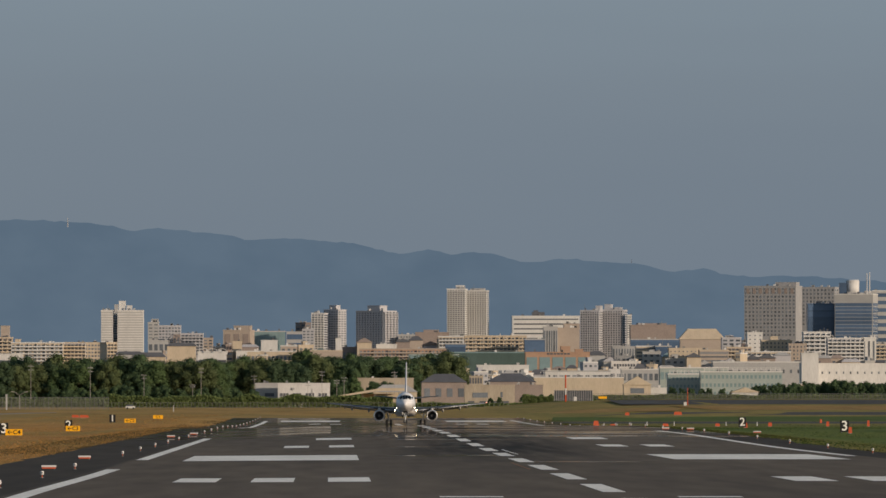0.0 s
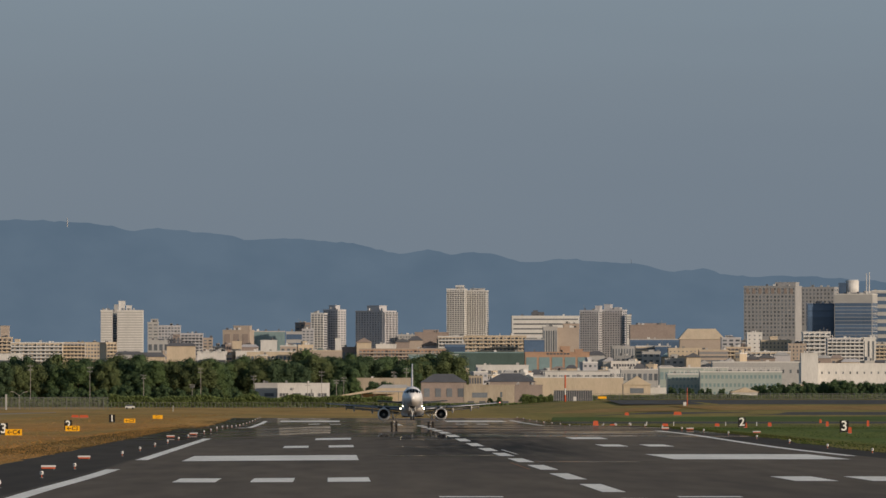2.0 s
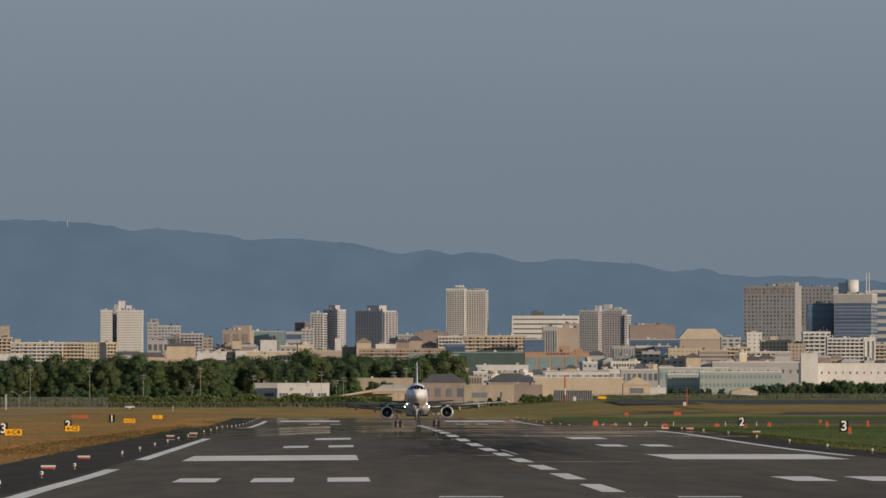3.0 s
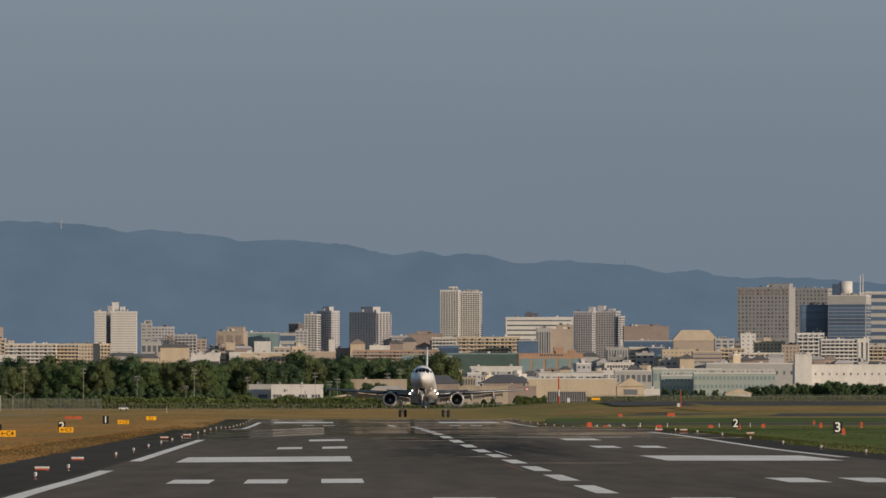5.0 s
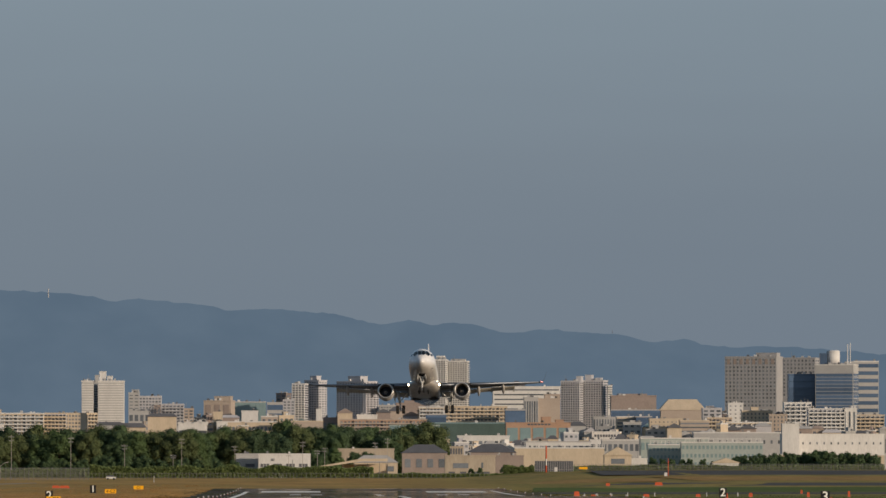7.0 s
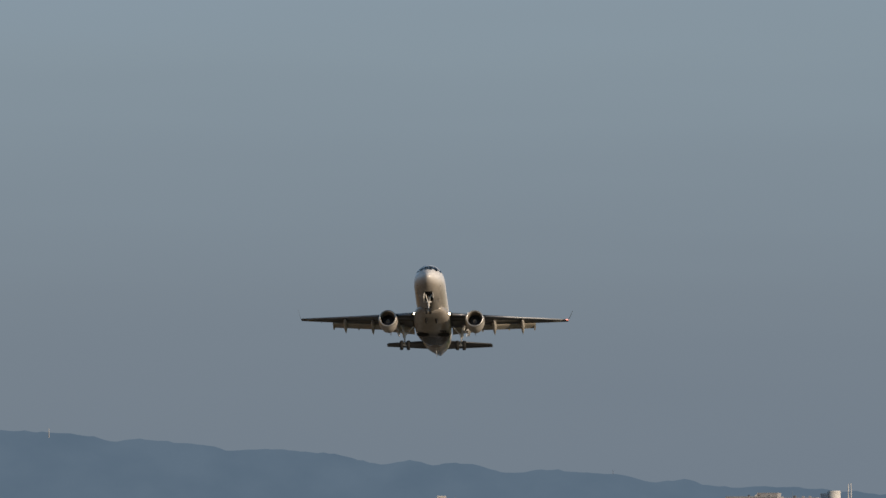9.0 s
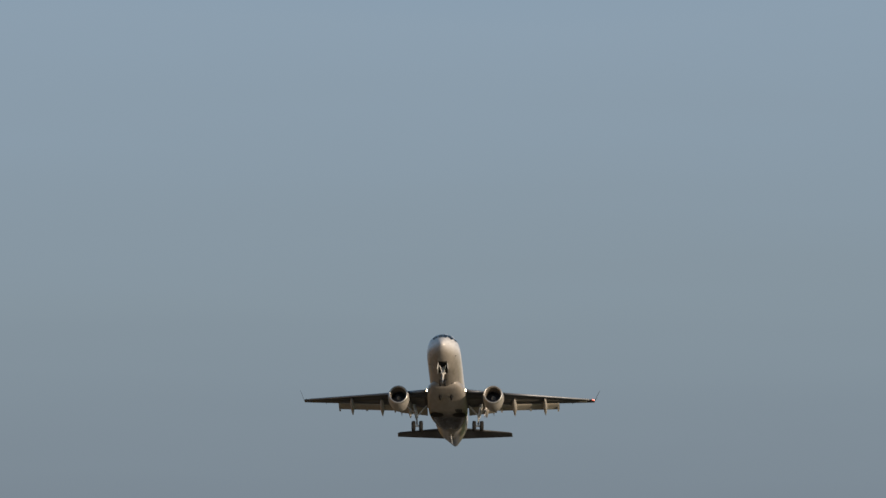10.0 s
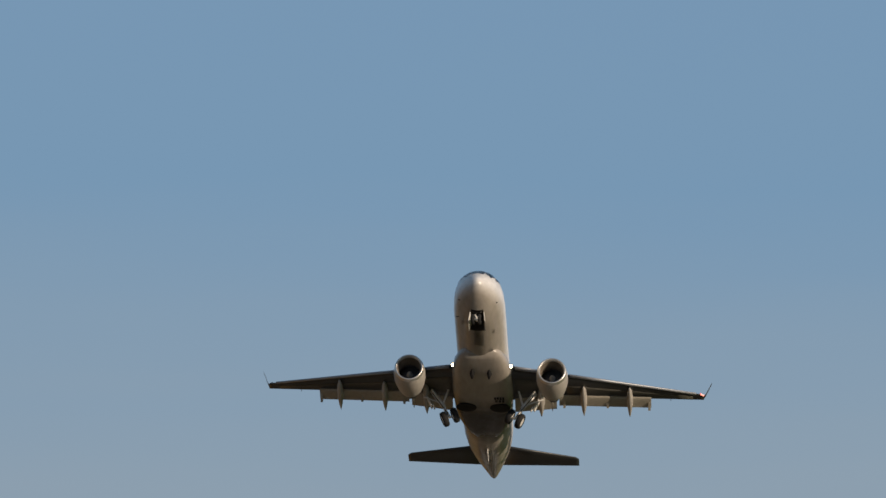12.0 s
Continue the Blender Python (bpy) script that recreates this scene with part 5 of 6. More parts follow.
gatepost = new("gate_pillar")
gatepost.location = (-106.80, 3085, gz(0, 3085))
tagged(gatepost, "tall pale concrete fence pillar", "pillar")
part("shaft", boxes((-0.3, 0.3, -0.3, 0.3, -0.1, 4.9)), M_GREY, gatepost)
part("cap", boxes((-0.38, 0.38, -0.38, 0.38, 4.9, 5.1)), M_GREY, gatepost)
lamp = new("street_lamp")
lamp.location = (-106.34, 3200, gz(0, 3200))
tagged(lamp, "pale street lamp with two curved arms", "street lamp")
bm = bmesh.new()
tube(bm, (0, 0, 0), (0, 0, 4.6), 0.12, 0.09, 8)
part("pole", bm, M_POLE, lamp)
for s in (-1, 1):
    bm = bmesh.new()
    tube(bm, (0, 0, 4.5), (s * 1.6, 0, 5.7), 0.07, 0.06, 6)
    tube(bm, (s * 1.6, 0, 5.7), (s * 2.9, 0, 5.9), 0.10, 0.14, 6)
    part("arm", bm, M_POLE, lamp)
kerb = strip("pale_verge", "pale concrete verge beside a service road", [(-96.62, 2600), (-82.05, 2800), (-82.93, 2830), (-99.59, 2680)], 0.05, M_POLE)
van = new("service_van")
van.location = (-67.38, 3150, gz(0, 3150))
tagged(van, "small white van parked beside the fence", "van")
bm = boxes((-1.6, 1.6, -0.8, 0.8, 0.35, 1.0))
bmesh.ops.bevel(bm, geom=bm.edges[:], offset=0.1, segments=2)
part("body", bm, M_WHITE, van)
bm = boxes((-1.3, 1.0, -0.75, 0.75, 0.95, 1.6))
bmesh.ops.bevel(bm, geom=bm.edges[:], offset=0.12, segments=2)
part("cabin", bm, M_GLASS, van)
for sx in (-1.0, 1.0):
    bm = bmesh.new()
    tube(bm, (sx, -0.85, 0.32), (sx, -0.65, 0.32), 0.32, 0.32, 14)
    part("wheel", bm, M_BLACK, van)


# ---- rough grass beside the runway ----
def tufts(label, x0, x1, y0, y1, n, seed, tall, col):
    """Countless blades of rough grass, thicker towards the asphalt's edge."""
    rnd = random.Random(seed)
    m = mat("grass_blades", col, 0.9, var=0.22, scale=0.3, spec=0.1)
    nt, lk = m.node_tree.nodes, m.node_tree.links
    tint = nt["Principled BSDF"].inputs["Base Color"].links[0].from_node
    fac = tint.inputs["Scale"].links[0].from_socket
    geo, rr, mu = nt.new("ShaderNodeNewGeometry"), nt.new("ShaderNodeMapRange"), nt.new("ShaderNodeMath")
    rr.inputs["To Min"].default_value, rr.inputs["To Max"].default_value = 0.85, 1.15
    mu.operation = "MULTIPLY"
    lk.new(geo.outputs["Random Per Island"], rr.inputs["Value"])
    lk.new(rr.outputs[0], mu.inputs[0])
    lk.new(fac, mu.inputs[1])
    lk.new(mu.outputs[0], tint.inputs["Scale"])
    vs, fs = [], []
    for _ in range(n):
        f = rnd.random() ** 1.8
        x = x0 + (x1 - x0) * f
        y = y0 + (y1 - y0) * rnd.random() ** 1.3
        if noise.noise((x * 0.09, y * 0.006, seed)) + 0.35 * rnd.random() < 0.0:
            continue
        h = tall * (0.35 + 0.65 * rnd.random()) * (0.6 + 0.5 * noise.noise((x * 0.2, y * 0.02, 3)) + 0.3)
        w, z, i = 0.05 + 0.12 * rnd.random(), gz(x, y), len(vs)
        lean = rnd.uniform(-0.15, 0.15)
        vs += [(x - w, y, z - 0.02), (x + w, y + rnd.uniform(-0.2, 0.2), z - 0.02), (x + lean, y + 0.1, z + h)]
        fs.append((i, i + 1, i + 2))
    me = bpy.data.meshes.new("grass_tufts")
    me.from_pydata(vs, [], fs)
    me.materials.append(m)
    tagged(new("grass_tufts", me), label, "grass", kind="stuff")


tufts("dry ochre rough grass beside the runway", -25.0, -75.0, 620, 2700, 34000, 31, 0.10, (0.225, 0.125, 0.042))
tufts("brown dead grass along the asphalt's edge", -24.6, -31.0, 600, 2300, 12000, 37, 0.12, (0.080, 0.058, 0.024))
tufts("green rough grass beside the runway", 49.2, 130.0, 760, 2200, 30000, 33, 0.08, (0.034, 0.052, 0.012))
tufts("dry ochre grass along the asphalt's edge", 49.0, 55.0, 740, 2300, 7000, 39, 0.12, (0.044, 0.044, 0.014))

# ---- the aircraft: nose towards +Y, its right wing towards +X, heights from the cabin's centre line ----


def hull_mat():
    """White gloss above, a grey belly below a line that climbs towards the tail, with faint streaks of grime. The grey
    and the dark patch behind the wheel wells hold shade as well as paint and grime.
    """
    m = mat("two_tone_aircraft_paint", (0.66, 0.66, 0.66), 0.27, var=0.17, scale=0.45, stretch=(1, 0.3, 1), spec=0.5)
    n, l = m.node_tree.nodes, m.node_tree.links
    b = n["Principled BSDF"]
    tint = b.inputs["Base Color"].links[0].from_node
    tc, sep = n.new("ShaderNodeTexCoord"), n.new("ShaderNodeSeparateXYZ")
    l.new(tc.outputs["Object"], sep.inputs[0])
    aft, line, edge, mix = n.new("ShaderNodeMapRange"), n.new("ShaderNodeMath"), n.new("ShaderNodeMapRange"), n.new("ShaderNodeMix")
    # the grey climbs aft: the tail cone's shaded underside put into the colour
    aft.inputs["From Min"].default_value, aft.inputs["From Max"].default_value = -5.0, -15.0
    aft.inputs["To Max"].default_value = 1.9
    line.operation = "SUBTRACT"
    edge.inputs["From Min"].default_value, edge.inputs["From Max"].default_value = -1.0, -0.15
    mix.data_type = "RGBA"
    mix.inputs[7].default_value = (0.68, 0.68, 0.69, 1)
    l.new(sep.outputs["Y"], aft.inputs["Value"])
    l.new(sep.outputs["Z"], line.inputs[0])
    l.new(aft.outputs[0], line.inputs[1])
    # darker behind the wheel wells: grime and cast shade, both put into the colour
    grime_shade, low = n.new("ShaderNodeMapRange"), n.new("ShaderNodeMix")
    grime_shade.inputs["From Min"].default_value, grime_shade.inputs["From Max"].default_value = 0.8, -1.6
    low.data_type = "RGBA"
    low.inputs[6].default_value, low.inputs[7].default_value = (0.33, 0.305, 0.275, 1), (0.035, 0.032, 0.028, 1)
    l.new(sep.outputs["Y"], grime_shade.inputs["Value"])
    shade_end, both = n.new("ShaderNodeMapRange"), n.new("ShaderNodeMath")
    shade_end.inputs["From Min"].default_value, shade_end.inputs["From Max"].default_value = -6.6, -4.4
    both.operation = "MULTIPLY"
    l.new(sep.outputs["Y"], shade_end.inputs["Value"])
    l.new(grime_shade.outputs[0], both.inputs[0])
    l.new(shade_end.outputs[0], both.inputs[1])
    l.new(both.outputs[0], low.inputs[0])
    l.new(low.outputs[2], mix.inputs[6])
    l.new(line.outputs[0], edge.inputs["Value"])
    l.new(edge.outputs[0], mix.inputs[0])
    l.new(mix.outputs[2], tint.inputs[0])
    return m


M_HULL = hull_mat()
# near-black: the shade of the wings' undersides is put into this grey
M_WING = mat("shaded_grey_wing_paint", (0.036, 0.039, 0.042), 0.38, var=0.12, scale=0.8, stretch=(1, 0.3, 1), spec=0.45)
M_FLAP = mat("pale_grey_flap_paint", (0.35, 0.325, 0.275), 0.5, var=0.20, scale=0.8)
M_LIP = mat("polished_intake_lip", (0.64, 0.63, 0.61), 0.42, 0.9, var=0.06, scale=2)
M_SLAT = mat("bare_metal_slat", (0.34, 0.36, 0.40), 0.5, 0.5, var=0.05, scale=2)
M_COWL = mat("pale_grey_cowling", (0.40, 0.38, 0.355), 0.4, var=0.14, scale=0.8, spec=0.5)
M_BAND = mat("olive_grey_wing_band", (0.085, 0.083, 0.074), 0.45, var=0.22, scale=0.9, stretch=(1, 0.3, 1), spec=0.4)
M_LINING = mat("intake_lining", (0.17, 0.15, 0.125), 0.6, var=0.15, scale=3)
M_PIT = mat("dark_bay", (0.012, 0.012, 0.013), 0.8, var=0.3, scale=2)
M_FAN = mat("titanium_fan", (0.10, 0.10, 0.105), 0.4, 0.7, var=0.2, scale=3)
M_TYRE = mat("tyre_rubber", (0.018, 0.018, 0.018), 0.8, var=0.2, scale=4)
M_GEAR = mat("white_gear_paint", (0.74, 0.73, 0.70), 0.4, var=0.1, scale=3)
M_SCREEN = mat("cockpit_glass", (0.015, 0.018, 0.022), 0.08, var=0.1, scale=1, spec=0.6)
M_LAMP = glow("landing_light_glow", (1.0, 0.80, 0.48), 14.0)
M_TAXI_LAMP = glow("small_light_glow", (1.0, 0.85, 0.6), 5.0)
M_NAV = glow("red_wingtip_light_glow", (1.0, 0.06, 0.02), 1.3)

jet = new("regional_jet")
tagged(jet, "white twin-engine regional jet with grey wings and winglets taking off", "airplane")

HULL = ((13.38, 0.03, -0.36, -0.42), (13.28, 0.24, -0.14, -0.64), (13.05, 0.47, 0.08, -0.86), (12.6, 0.80, 0.46, -1.12), (12.0, 1.08, 0.86, -1.34), (11.4, 1.26, 1.20, -1.48),
        (10.8, 1.38, 1.44, -1.57), (10.1, 1.45, 1.60, -1.64), (9.0, 1.50, 1.66, -1.68), (6.0, 1.505, 1.68, -1.69), (2.0, 1.505, 1.68, -1.69), (-3.0, 1.505, 1.68, -1.69), (-6.0, 1.505, 1.68, -1.66),
        (-8.0, 1.46, 1.68, -1.42), (-10.0, 1.33, 1.66, -1.02), (-12.0, 1.08, 1.60, -0.52), (-14.0, 0.74, 1.48, 0.02), (-15.4, 0.46, 1.32, 0.38), (-16.2, 0.26, 1.12, 0.56), (-16.55, 0.12, 0.96, 0.68))


def hull_at(y):
    for a, b in zip(HULL, HULL[1:]):
        if b[0] <= y <= a[0]:
            f = (a[0] - y) / (a[0] - b[0])
            return [a[k] + (b[k] - a[k]) * f for k in (1, 2, 3)]
    return HULL[-1][1:] if y < 0 else HULL[0][1:]


def skin(y, deg, lift=0.0):
    """A point of the hull's skin: deg from the right side upwards."""
    w, top, low = hull_at(y)
    mid, h = (top + low) / 2, (top - low) / 2
    c, s = math.cos(radians(deg)), math.sin(radians(deg))
    return ((w + lift) * c, y, mid + (h + lift) * s)


def hull_patch(y0, y1, d0, d1, lift=0.02, ny=5, nd=6):
    """A piece laid on the hull's skin between two stations and two angles."""
    bm = bmesh.new()
    for off in (lift,):
        g = [[bm.verts.new(skin(y, d, off)) for d in np.linspace(d0, d1, nd)] for y in np.linspace(y0, y1, ny)]
        for a, b in zip(g, g[1:]):
            for k in range(nd - 1):
                bm.faces.new((a[k], a[k + 1], b[k + 1], b[k]))
    bmesh.ops.solidify(bm, geom=bm.faces[:], thickness=0.03)
    bmesh.ops.recalc_face_normals(bm, faces=bm.faces)
    return bm


def smooth_hull(bm, ys):
    return loft(bm, [[skin(y, k * 360 / 40) for k in range(40)] for y in ys])


ys = [13.38, 13.33, 13.28, 13.18, 13.05, 12.85, 12.6, 12.3, 12.0, 11.7, 11.4, 11.1, 10.8, 10.45, 10.1, 9.5, 9.0, 6, 4, 2, 0, -3, -6, -7, -8, -9, -10, -11, -12, -13, -14, -14.8, -15.4, -15.8, -16.2, -16.55]
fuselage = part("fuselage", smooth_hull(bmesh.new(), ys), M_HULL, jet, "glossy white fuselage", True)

# windscreen: four panes round the cockpit, split at the middle
for d0, d1, y0, y1 in ((40, 66.5, 11.35, 12.26), (67.5, 89.5, 11.55, 12.60), (90.5, 112.5, 11.55, 12.60), (113.5, 140, 11.35, 12.26), (29, 39, 10.6, 11.6), (141, 151, 10.6, 11.6)):
    part("windscreen_pane", hull_patch(y0, y1, d0, d1), M_SCREEN, jet, "dark cockpit window pane", True)


def belly():
    """The smooth fairing under the wing's root."""
    rings = []
    for y, w, low, up in ((6.2, 0.9, -1.62, -1.2), (5.6, 1.28, -1.80, -1.0), (4.6, 1.58, -1.97, -0.8), (3.2, 1.74, -2.06, -0.7), (0.5, 1.78, -2.08, -0.7), (-1.5, 1.72, -2.03, -0.75), (-3.2, 1.5, -1.90, -0.9), (-4.8, 1.1, -1.74, -1.1), (-5.6, 0.7, -1.62, -1.3)):
        ring = []
        for k in range(24):
            a = k * math.tau / 24
            c, s = math.cos(a), math.sin(a)
            z = (up + low) / 2 + (up - low) / 2 * math.copysign(abs(s) ** 0.7, s)
            ring.append((w * math.copysign(abs(c) ** 0.6, c), y, z))
        rings.append(ring)
    return loft(bmesh.new(), rings)


M_BELLY = mat("stained_belly_paint", (0.30, 0.28, 0.255), 0.42, var=0.28, scale=0.5, stretch=(1, 0.3, 1), spec=0.45)
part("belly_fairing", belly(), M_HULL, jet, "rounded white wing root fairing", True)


def foil(y_le, y_te, x, z, thick, n=10, droop=0.0):
    """A wing section at x: points round it, from the leading edge over the top and back below."""
    c = y_le - y_te
    up, low = [], []
    for k in range(n + 1):
        f = (1 - math.cos(math.pi * k / n)) / 2
        t = thick * c * (2.97 * math.sqrt(f) - 1.26 * f - 3.52 * f * f + 2.84 * f ** 3 - 1.0 * f ** 4)
        camber = 0.03 * c * 4 * f * (1 - f) - droop * f * c
        up.append((x, y_le - c * f, z + camber + t))
        low.append((x, y_le - c * f, z + camber - t))
    return up + low[-2:0:-1]


def wing_line(x):
    """Leading edge, trailing edge and height of the wing at x from the middle."""
    le = 3.45 - 0.525 * (x - 1.5)
    te = -1.2 if x < 4.4 else -1.2 - 0.245 * (x - 4.4)
    return le, te, -1.20 + 0.117 * (x - 1.5)


def wing(s):
    xs = (0.9, 1.5, 3.0, 4.4, 6.0, 8.0, 10.0, 12.0, 12.75, 12.95)
    rings = []
    for x in xs:
        le, te, z = wing_line(x)
        if x > 12.8:
            le -= 0.25
        rings.append(foil(le, te, s * x, z, 0.62 * (0.13 - 0.003 * x)))
    return loft(bmesh.new(), rings)


def wing_band(s, x0, x1, f0, f1):
    """A thin lighter band laid under the wing between two stations and two fractions of the chord."""
    bm = bmesh.new()
    grid = []
    for x in np.linspace(x0, x1, 9):
        le, te, z = wing_line(x)
        c, row = le - te, []
        for f in np.linspace(f0, f1, 5):
            t = 0.62 * (0.13 - 0.003 * x) * c * (2.97 * math.sqrt(f) - 1.26 * f - 3.52 * f * f + 2.84 * f ** 3 - f ** 4)
            row.append(bm.verts.new((s * x, le - c * f, z + 0.12 * c * f * (1 - f) - t - 0.012)))
        grid.append(row)
    for a, b in zip(grid, grid[1:]):
        for k in range(4):
            bm.faces.new((a[k], a[k + 1], b[k + 1], b[k]))
    bmesh.ops.recalc_face_normals(bm, faces=bm.faces)
    bmesh.ops.solidify(bm, geom=bm.faces[:], thickness=0.008)
    return bm


def flap(s, x0, x1, chord, drop):
    rings = []
    for x in (x0, (x0 + x1) / 2, x1):
        le, te, z = wing_line(x)
        a = radians(drop)
        ring = []
        for px, dy, dz in [(p[0], p[1], p[2]) for p in foil(0, -chord, s * x, 0, 0.075, 6)]:
            ring.append((px, te + 0.66 + dy * math.cos(a) + dz * math.sin(a), z - 0.22 + dy * math.sin(a) + dz * math.cos(a)))
        rings.append(ring)
    return loft(bmesh.new(), rings)


def spindle(x, y0, y1, z, r, squash=1.5, n=10):
    rings = []
    for f, q in ((0, 0.05), (0.06, 0.4), (0.2, 0.8), (0.4, 1.0), (0.6, 0.92), (0.8, 0.6), (0.95, 0.22), (1, 0.04)):
        rings.append([(x + r * q * math.cos(k * math.tau / n), y0 + (y1 - y0) * f, z - 0.50 * f * f + r * squash * q * math.sin(k * math.tau / n)) for k in range(n)])
    return loft(bmesh.new(), rings)


def turned(x, z, profile, n=32):
    """A body turned round an axis along Y: profile of (y, radius)."""
    bm = bmesh.new()
    vs = [[bm.verts.new((x + r * math.cos(k * math.tau / n), y, z + r * math.sin(k * math.tau / n))) for k in range(n)] for y, r in profile]
    for a, b in zip(vs, vs[1:]):
        for k in range(n):
            bm.faces.new((a[k], b[k], b[(k + 1) % n], a[(k + 1) % n]))
    return bm


def wheel_part(name, x, y, z, r, w, parent):
    bm = bmesh.new()
    n = 20
    prof = ((-w / 2, r * 0.62), (-w / 2, r * 0.86), (-w * 0.32, r * 0.98), (0, r), (w * 0.32, r * 0.98), (w / 2, r * 0.86), (w / 2, r * 0.62))
    vs = [[bm.verts.new((x + a, y + q * math.cos(k * math.tau / n), z + q * math.sin(k * math.tau / n))) for k in range(n)] for a, q in prof]
    for a, b in zip(vs, vs[1:]):
        for k in range(n):
            bm.faces.new((a[k], a[(k + 1) % n], b[(k + 1) % n], b[k]))
    bmesh.ops.recalc_face_normals(bm, faces=bm.faces)
    tyre = part(name, bm, M_TYRE, parent, "black rubber tyre", True)
    bm = bmesh.new()
    tube(bm, (x - w * 0.40, y, z), (x + w * 0.40, y, z), r * 0.63, r * 0.63, 16)
    part("hub", bm, M_GEAR, parent)
    return tyre


def disc(bm, c, normal, r, n=16, thick=0.03):
    c, normal = Vector(c), Vector(normal).normalized()
    return tube(bm, c, c + normal * thick, r, r * 0.9, n)


main_legs = []
for s in (1, -1):
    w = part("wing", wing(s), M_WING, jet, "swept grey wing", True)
    # bright slats along the leading edge, with a gap behind the engine
    for xs in ((1.95, 3.3), (5.1, 7.4, 9.9, 12.5)):
        rings = []
        for x in xs:
            le, te, z = wing_line(x)
            q = 0.115 - 0.0045 * x
            rings.append([(s * x, le + 0.10 + 1.5 * q * math.cos(a), z - 0.05 + q * math.sin(a)) for a in [k * math.tau / 10 for k in range(10)]])
        part("slat", loft(bmesh.new(), rings), M_SLAT, w, "bright metal leading edge slat", True)
    part("flap", flap(s, 1.85, 4.3, 1.36, 11), M_FLAP, w, "pale lowered flap")
    part("flap", flap(s, 4.45, 9.85, 1.05, 11), M_FLAP, w, "pale lowered flap")
    for x, r in ((3.4, 0.22), (5.9, 0.20), (8.6, 0.19)):
        le, te, z = wing_line(x)
        part("flap_track_fairing", spindle(s * x, te + 1.9, te - 1.05, z - 0.24, r, 1.8), M_COWL, w, "", True)
    part("skin_panel", wing_band(s, 4.9, 12.3, 0.40, 0.97), M_BAND, w, "olive-grey band below the wing", True)
    part("skin_panel", wing_band(s, 1.85, 3.6, 0.22, 0.95), M_BAND, w, "olive-grey band below the wing", True)
    # brackets below the flap and a drain mast behind the engine
    for x, h in ((4.75, 0.20), (7.3, 0.14), (9.75, 0.24)):
        le, te, z = wing_line(x)
        bm = bmesh.new()
        loft(bm, [[(s * x - 0.07, te + 0.50, z - 0.14), (s * x + 0.07, te + 0.50, z - 0.14), (s * x + 0.07, te + 0.50, z - 0.22), (s * x - 0.07, te + 0.50, z - 0.22)],
                  [(s * x - 0.07, te - 0.28, z - 0.36), (s * x + 0.07, te - 0.28, z - 0.36), (s * x + 0.07, te - 0.28, z - 0.42 - h), (s * x - 0.07, te - 0.28, z - 0.42 - h)]])
        part("flap_bracket", bm, M_FLAP, w)
    bm = bmesh.new()
    tube(bm, (s * 4.1, 1.2, -1.75), (s * 4.1, -0.6, -2.10), 0.10, 0.02, 8)
    part("pylon_tail", bm, M_COWL, w, "", True)
    bm = bmesh.new()
    for x, d in ((2.6, 0.5), (5.4, 0.42), (7.0, 0.40), (9.2, 0.36), (11.0, 0.30)):
        le, te, z = wing_line(x)
        tube(bm, (s * x, te + d, z - 0.02), (s * x, te - 0.16, z - 0.05), 0.03, 0.012, 6)
    part("static_wick", bm, M_FAN, w)
    # winglet
    le, te, z = wing_line(12.9)
    bm = bmesh.new()
    loft(bm, [foil(le - 0.22, te + 0.02, s * 12.93, z + 0.00, 0.035, 6), foil(le - 0.50, te - 0.08, s * 13.06, z + 0.30, 0.035, 6), foil(le - 0.90, te - 0.40, s * 13.38, z + 1.22, 0.03, 6)])
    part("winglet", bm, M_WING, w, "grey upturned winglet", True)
    bm = bmesh.new()
    tube(bm, (s * 12.74, le + 0.06, z), (s * 12.95, le - 0.16, z), 0.05, 0.04, 10)
    part("navigation_light", bm, M_NAV if s < 0 else M_WING, w)
    # engine
    ex, ez = s * 4.19, -2.03
    eng = part("engine", turned(ex, ez, [(4.78, 0.70), (4.86, 0.76), (4.80, 0.83), (4.55, 0.88), (4.1, 0.93), (3.5, 0.92), (2.9, 0.84), (2.4, 0.74), (2.1, 0.67), (2.1, 0.61), (2.5, 0.60)]), M_COWL, jet, "pale grey engine cowling", True)
    part("intake_lip", turned(ex, ez, [(4.55, 0.70), (4.74, 0.69), (4.86, 0.735), (4.885, 0.775), (4.84, 0.825), (4.66, 0.875)]), M_LIP, eng, "polished metal intake lip", True)
    part("intake_duct", turned(ex, ez, [(4.70, 0.695), (4.0, 0.66), (3.7, 0.66)]), M_LINING, eng, "brownish intake lining", True)
    bm = bmesh.new()
    hub = [bm.verts.new((ex + 0.16 * math.cos(k * math.tau / 24), 3.72, ez + 0.16 * math.sin(k * math.tau / 24))) for k in range(24)]
    for k in range(24):
        a = k * math.tau / 24
        p = [(ex + 0.655 * math.cos(a + 0.34), 3.66, ez + 0.655 * math.sin(a + 0.34)), (ex + 0.655 * math.cos(a + 0.12), 3.78, ez + 0.655 * math.sin(a + 0.12))]
        bm.faces.new([hub[k], hub[(k + 1) % 24]] + [bm.verts.new(c) for c in p])
    part("fan", bm, M_FAN, eng, "dark fan blades")
    part("spinner", turned(ex, ez, [(4.15, 0.01), (4.08, 0.08), (3.95, 0.14), (3.75, 0.19)], 16), M_COWL, eng, "", True)
    bm = bmesh.new()
    disc(bm, (ex, 3.5, ez), (0, 1, 0), 0.66, 24)
    part("fan_backing", bm, M_PIT, eng)
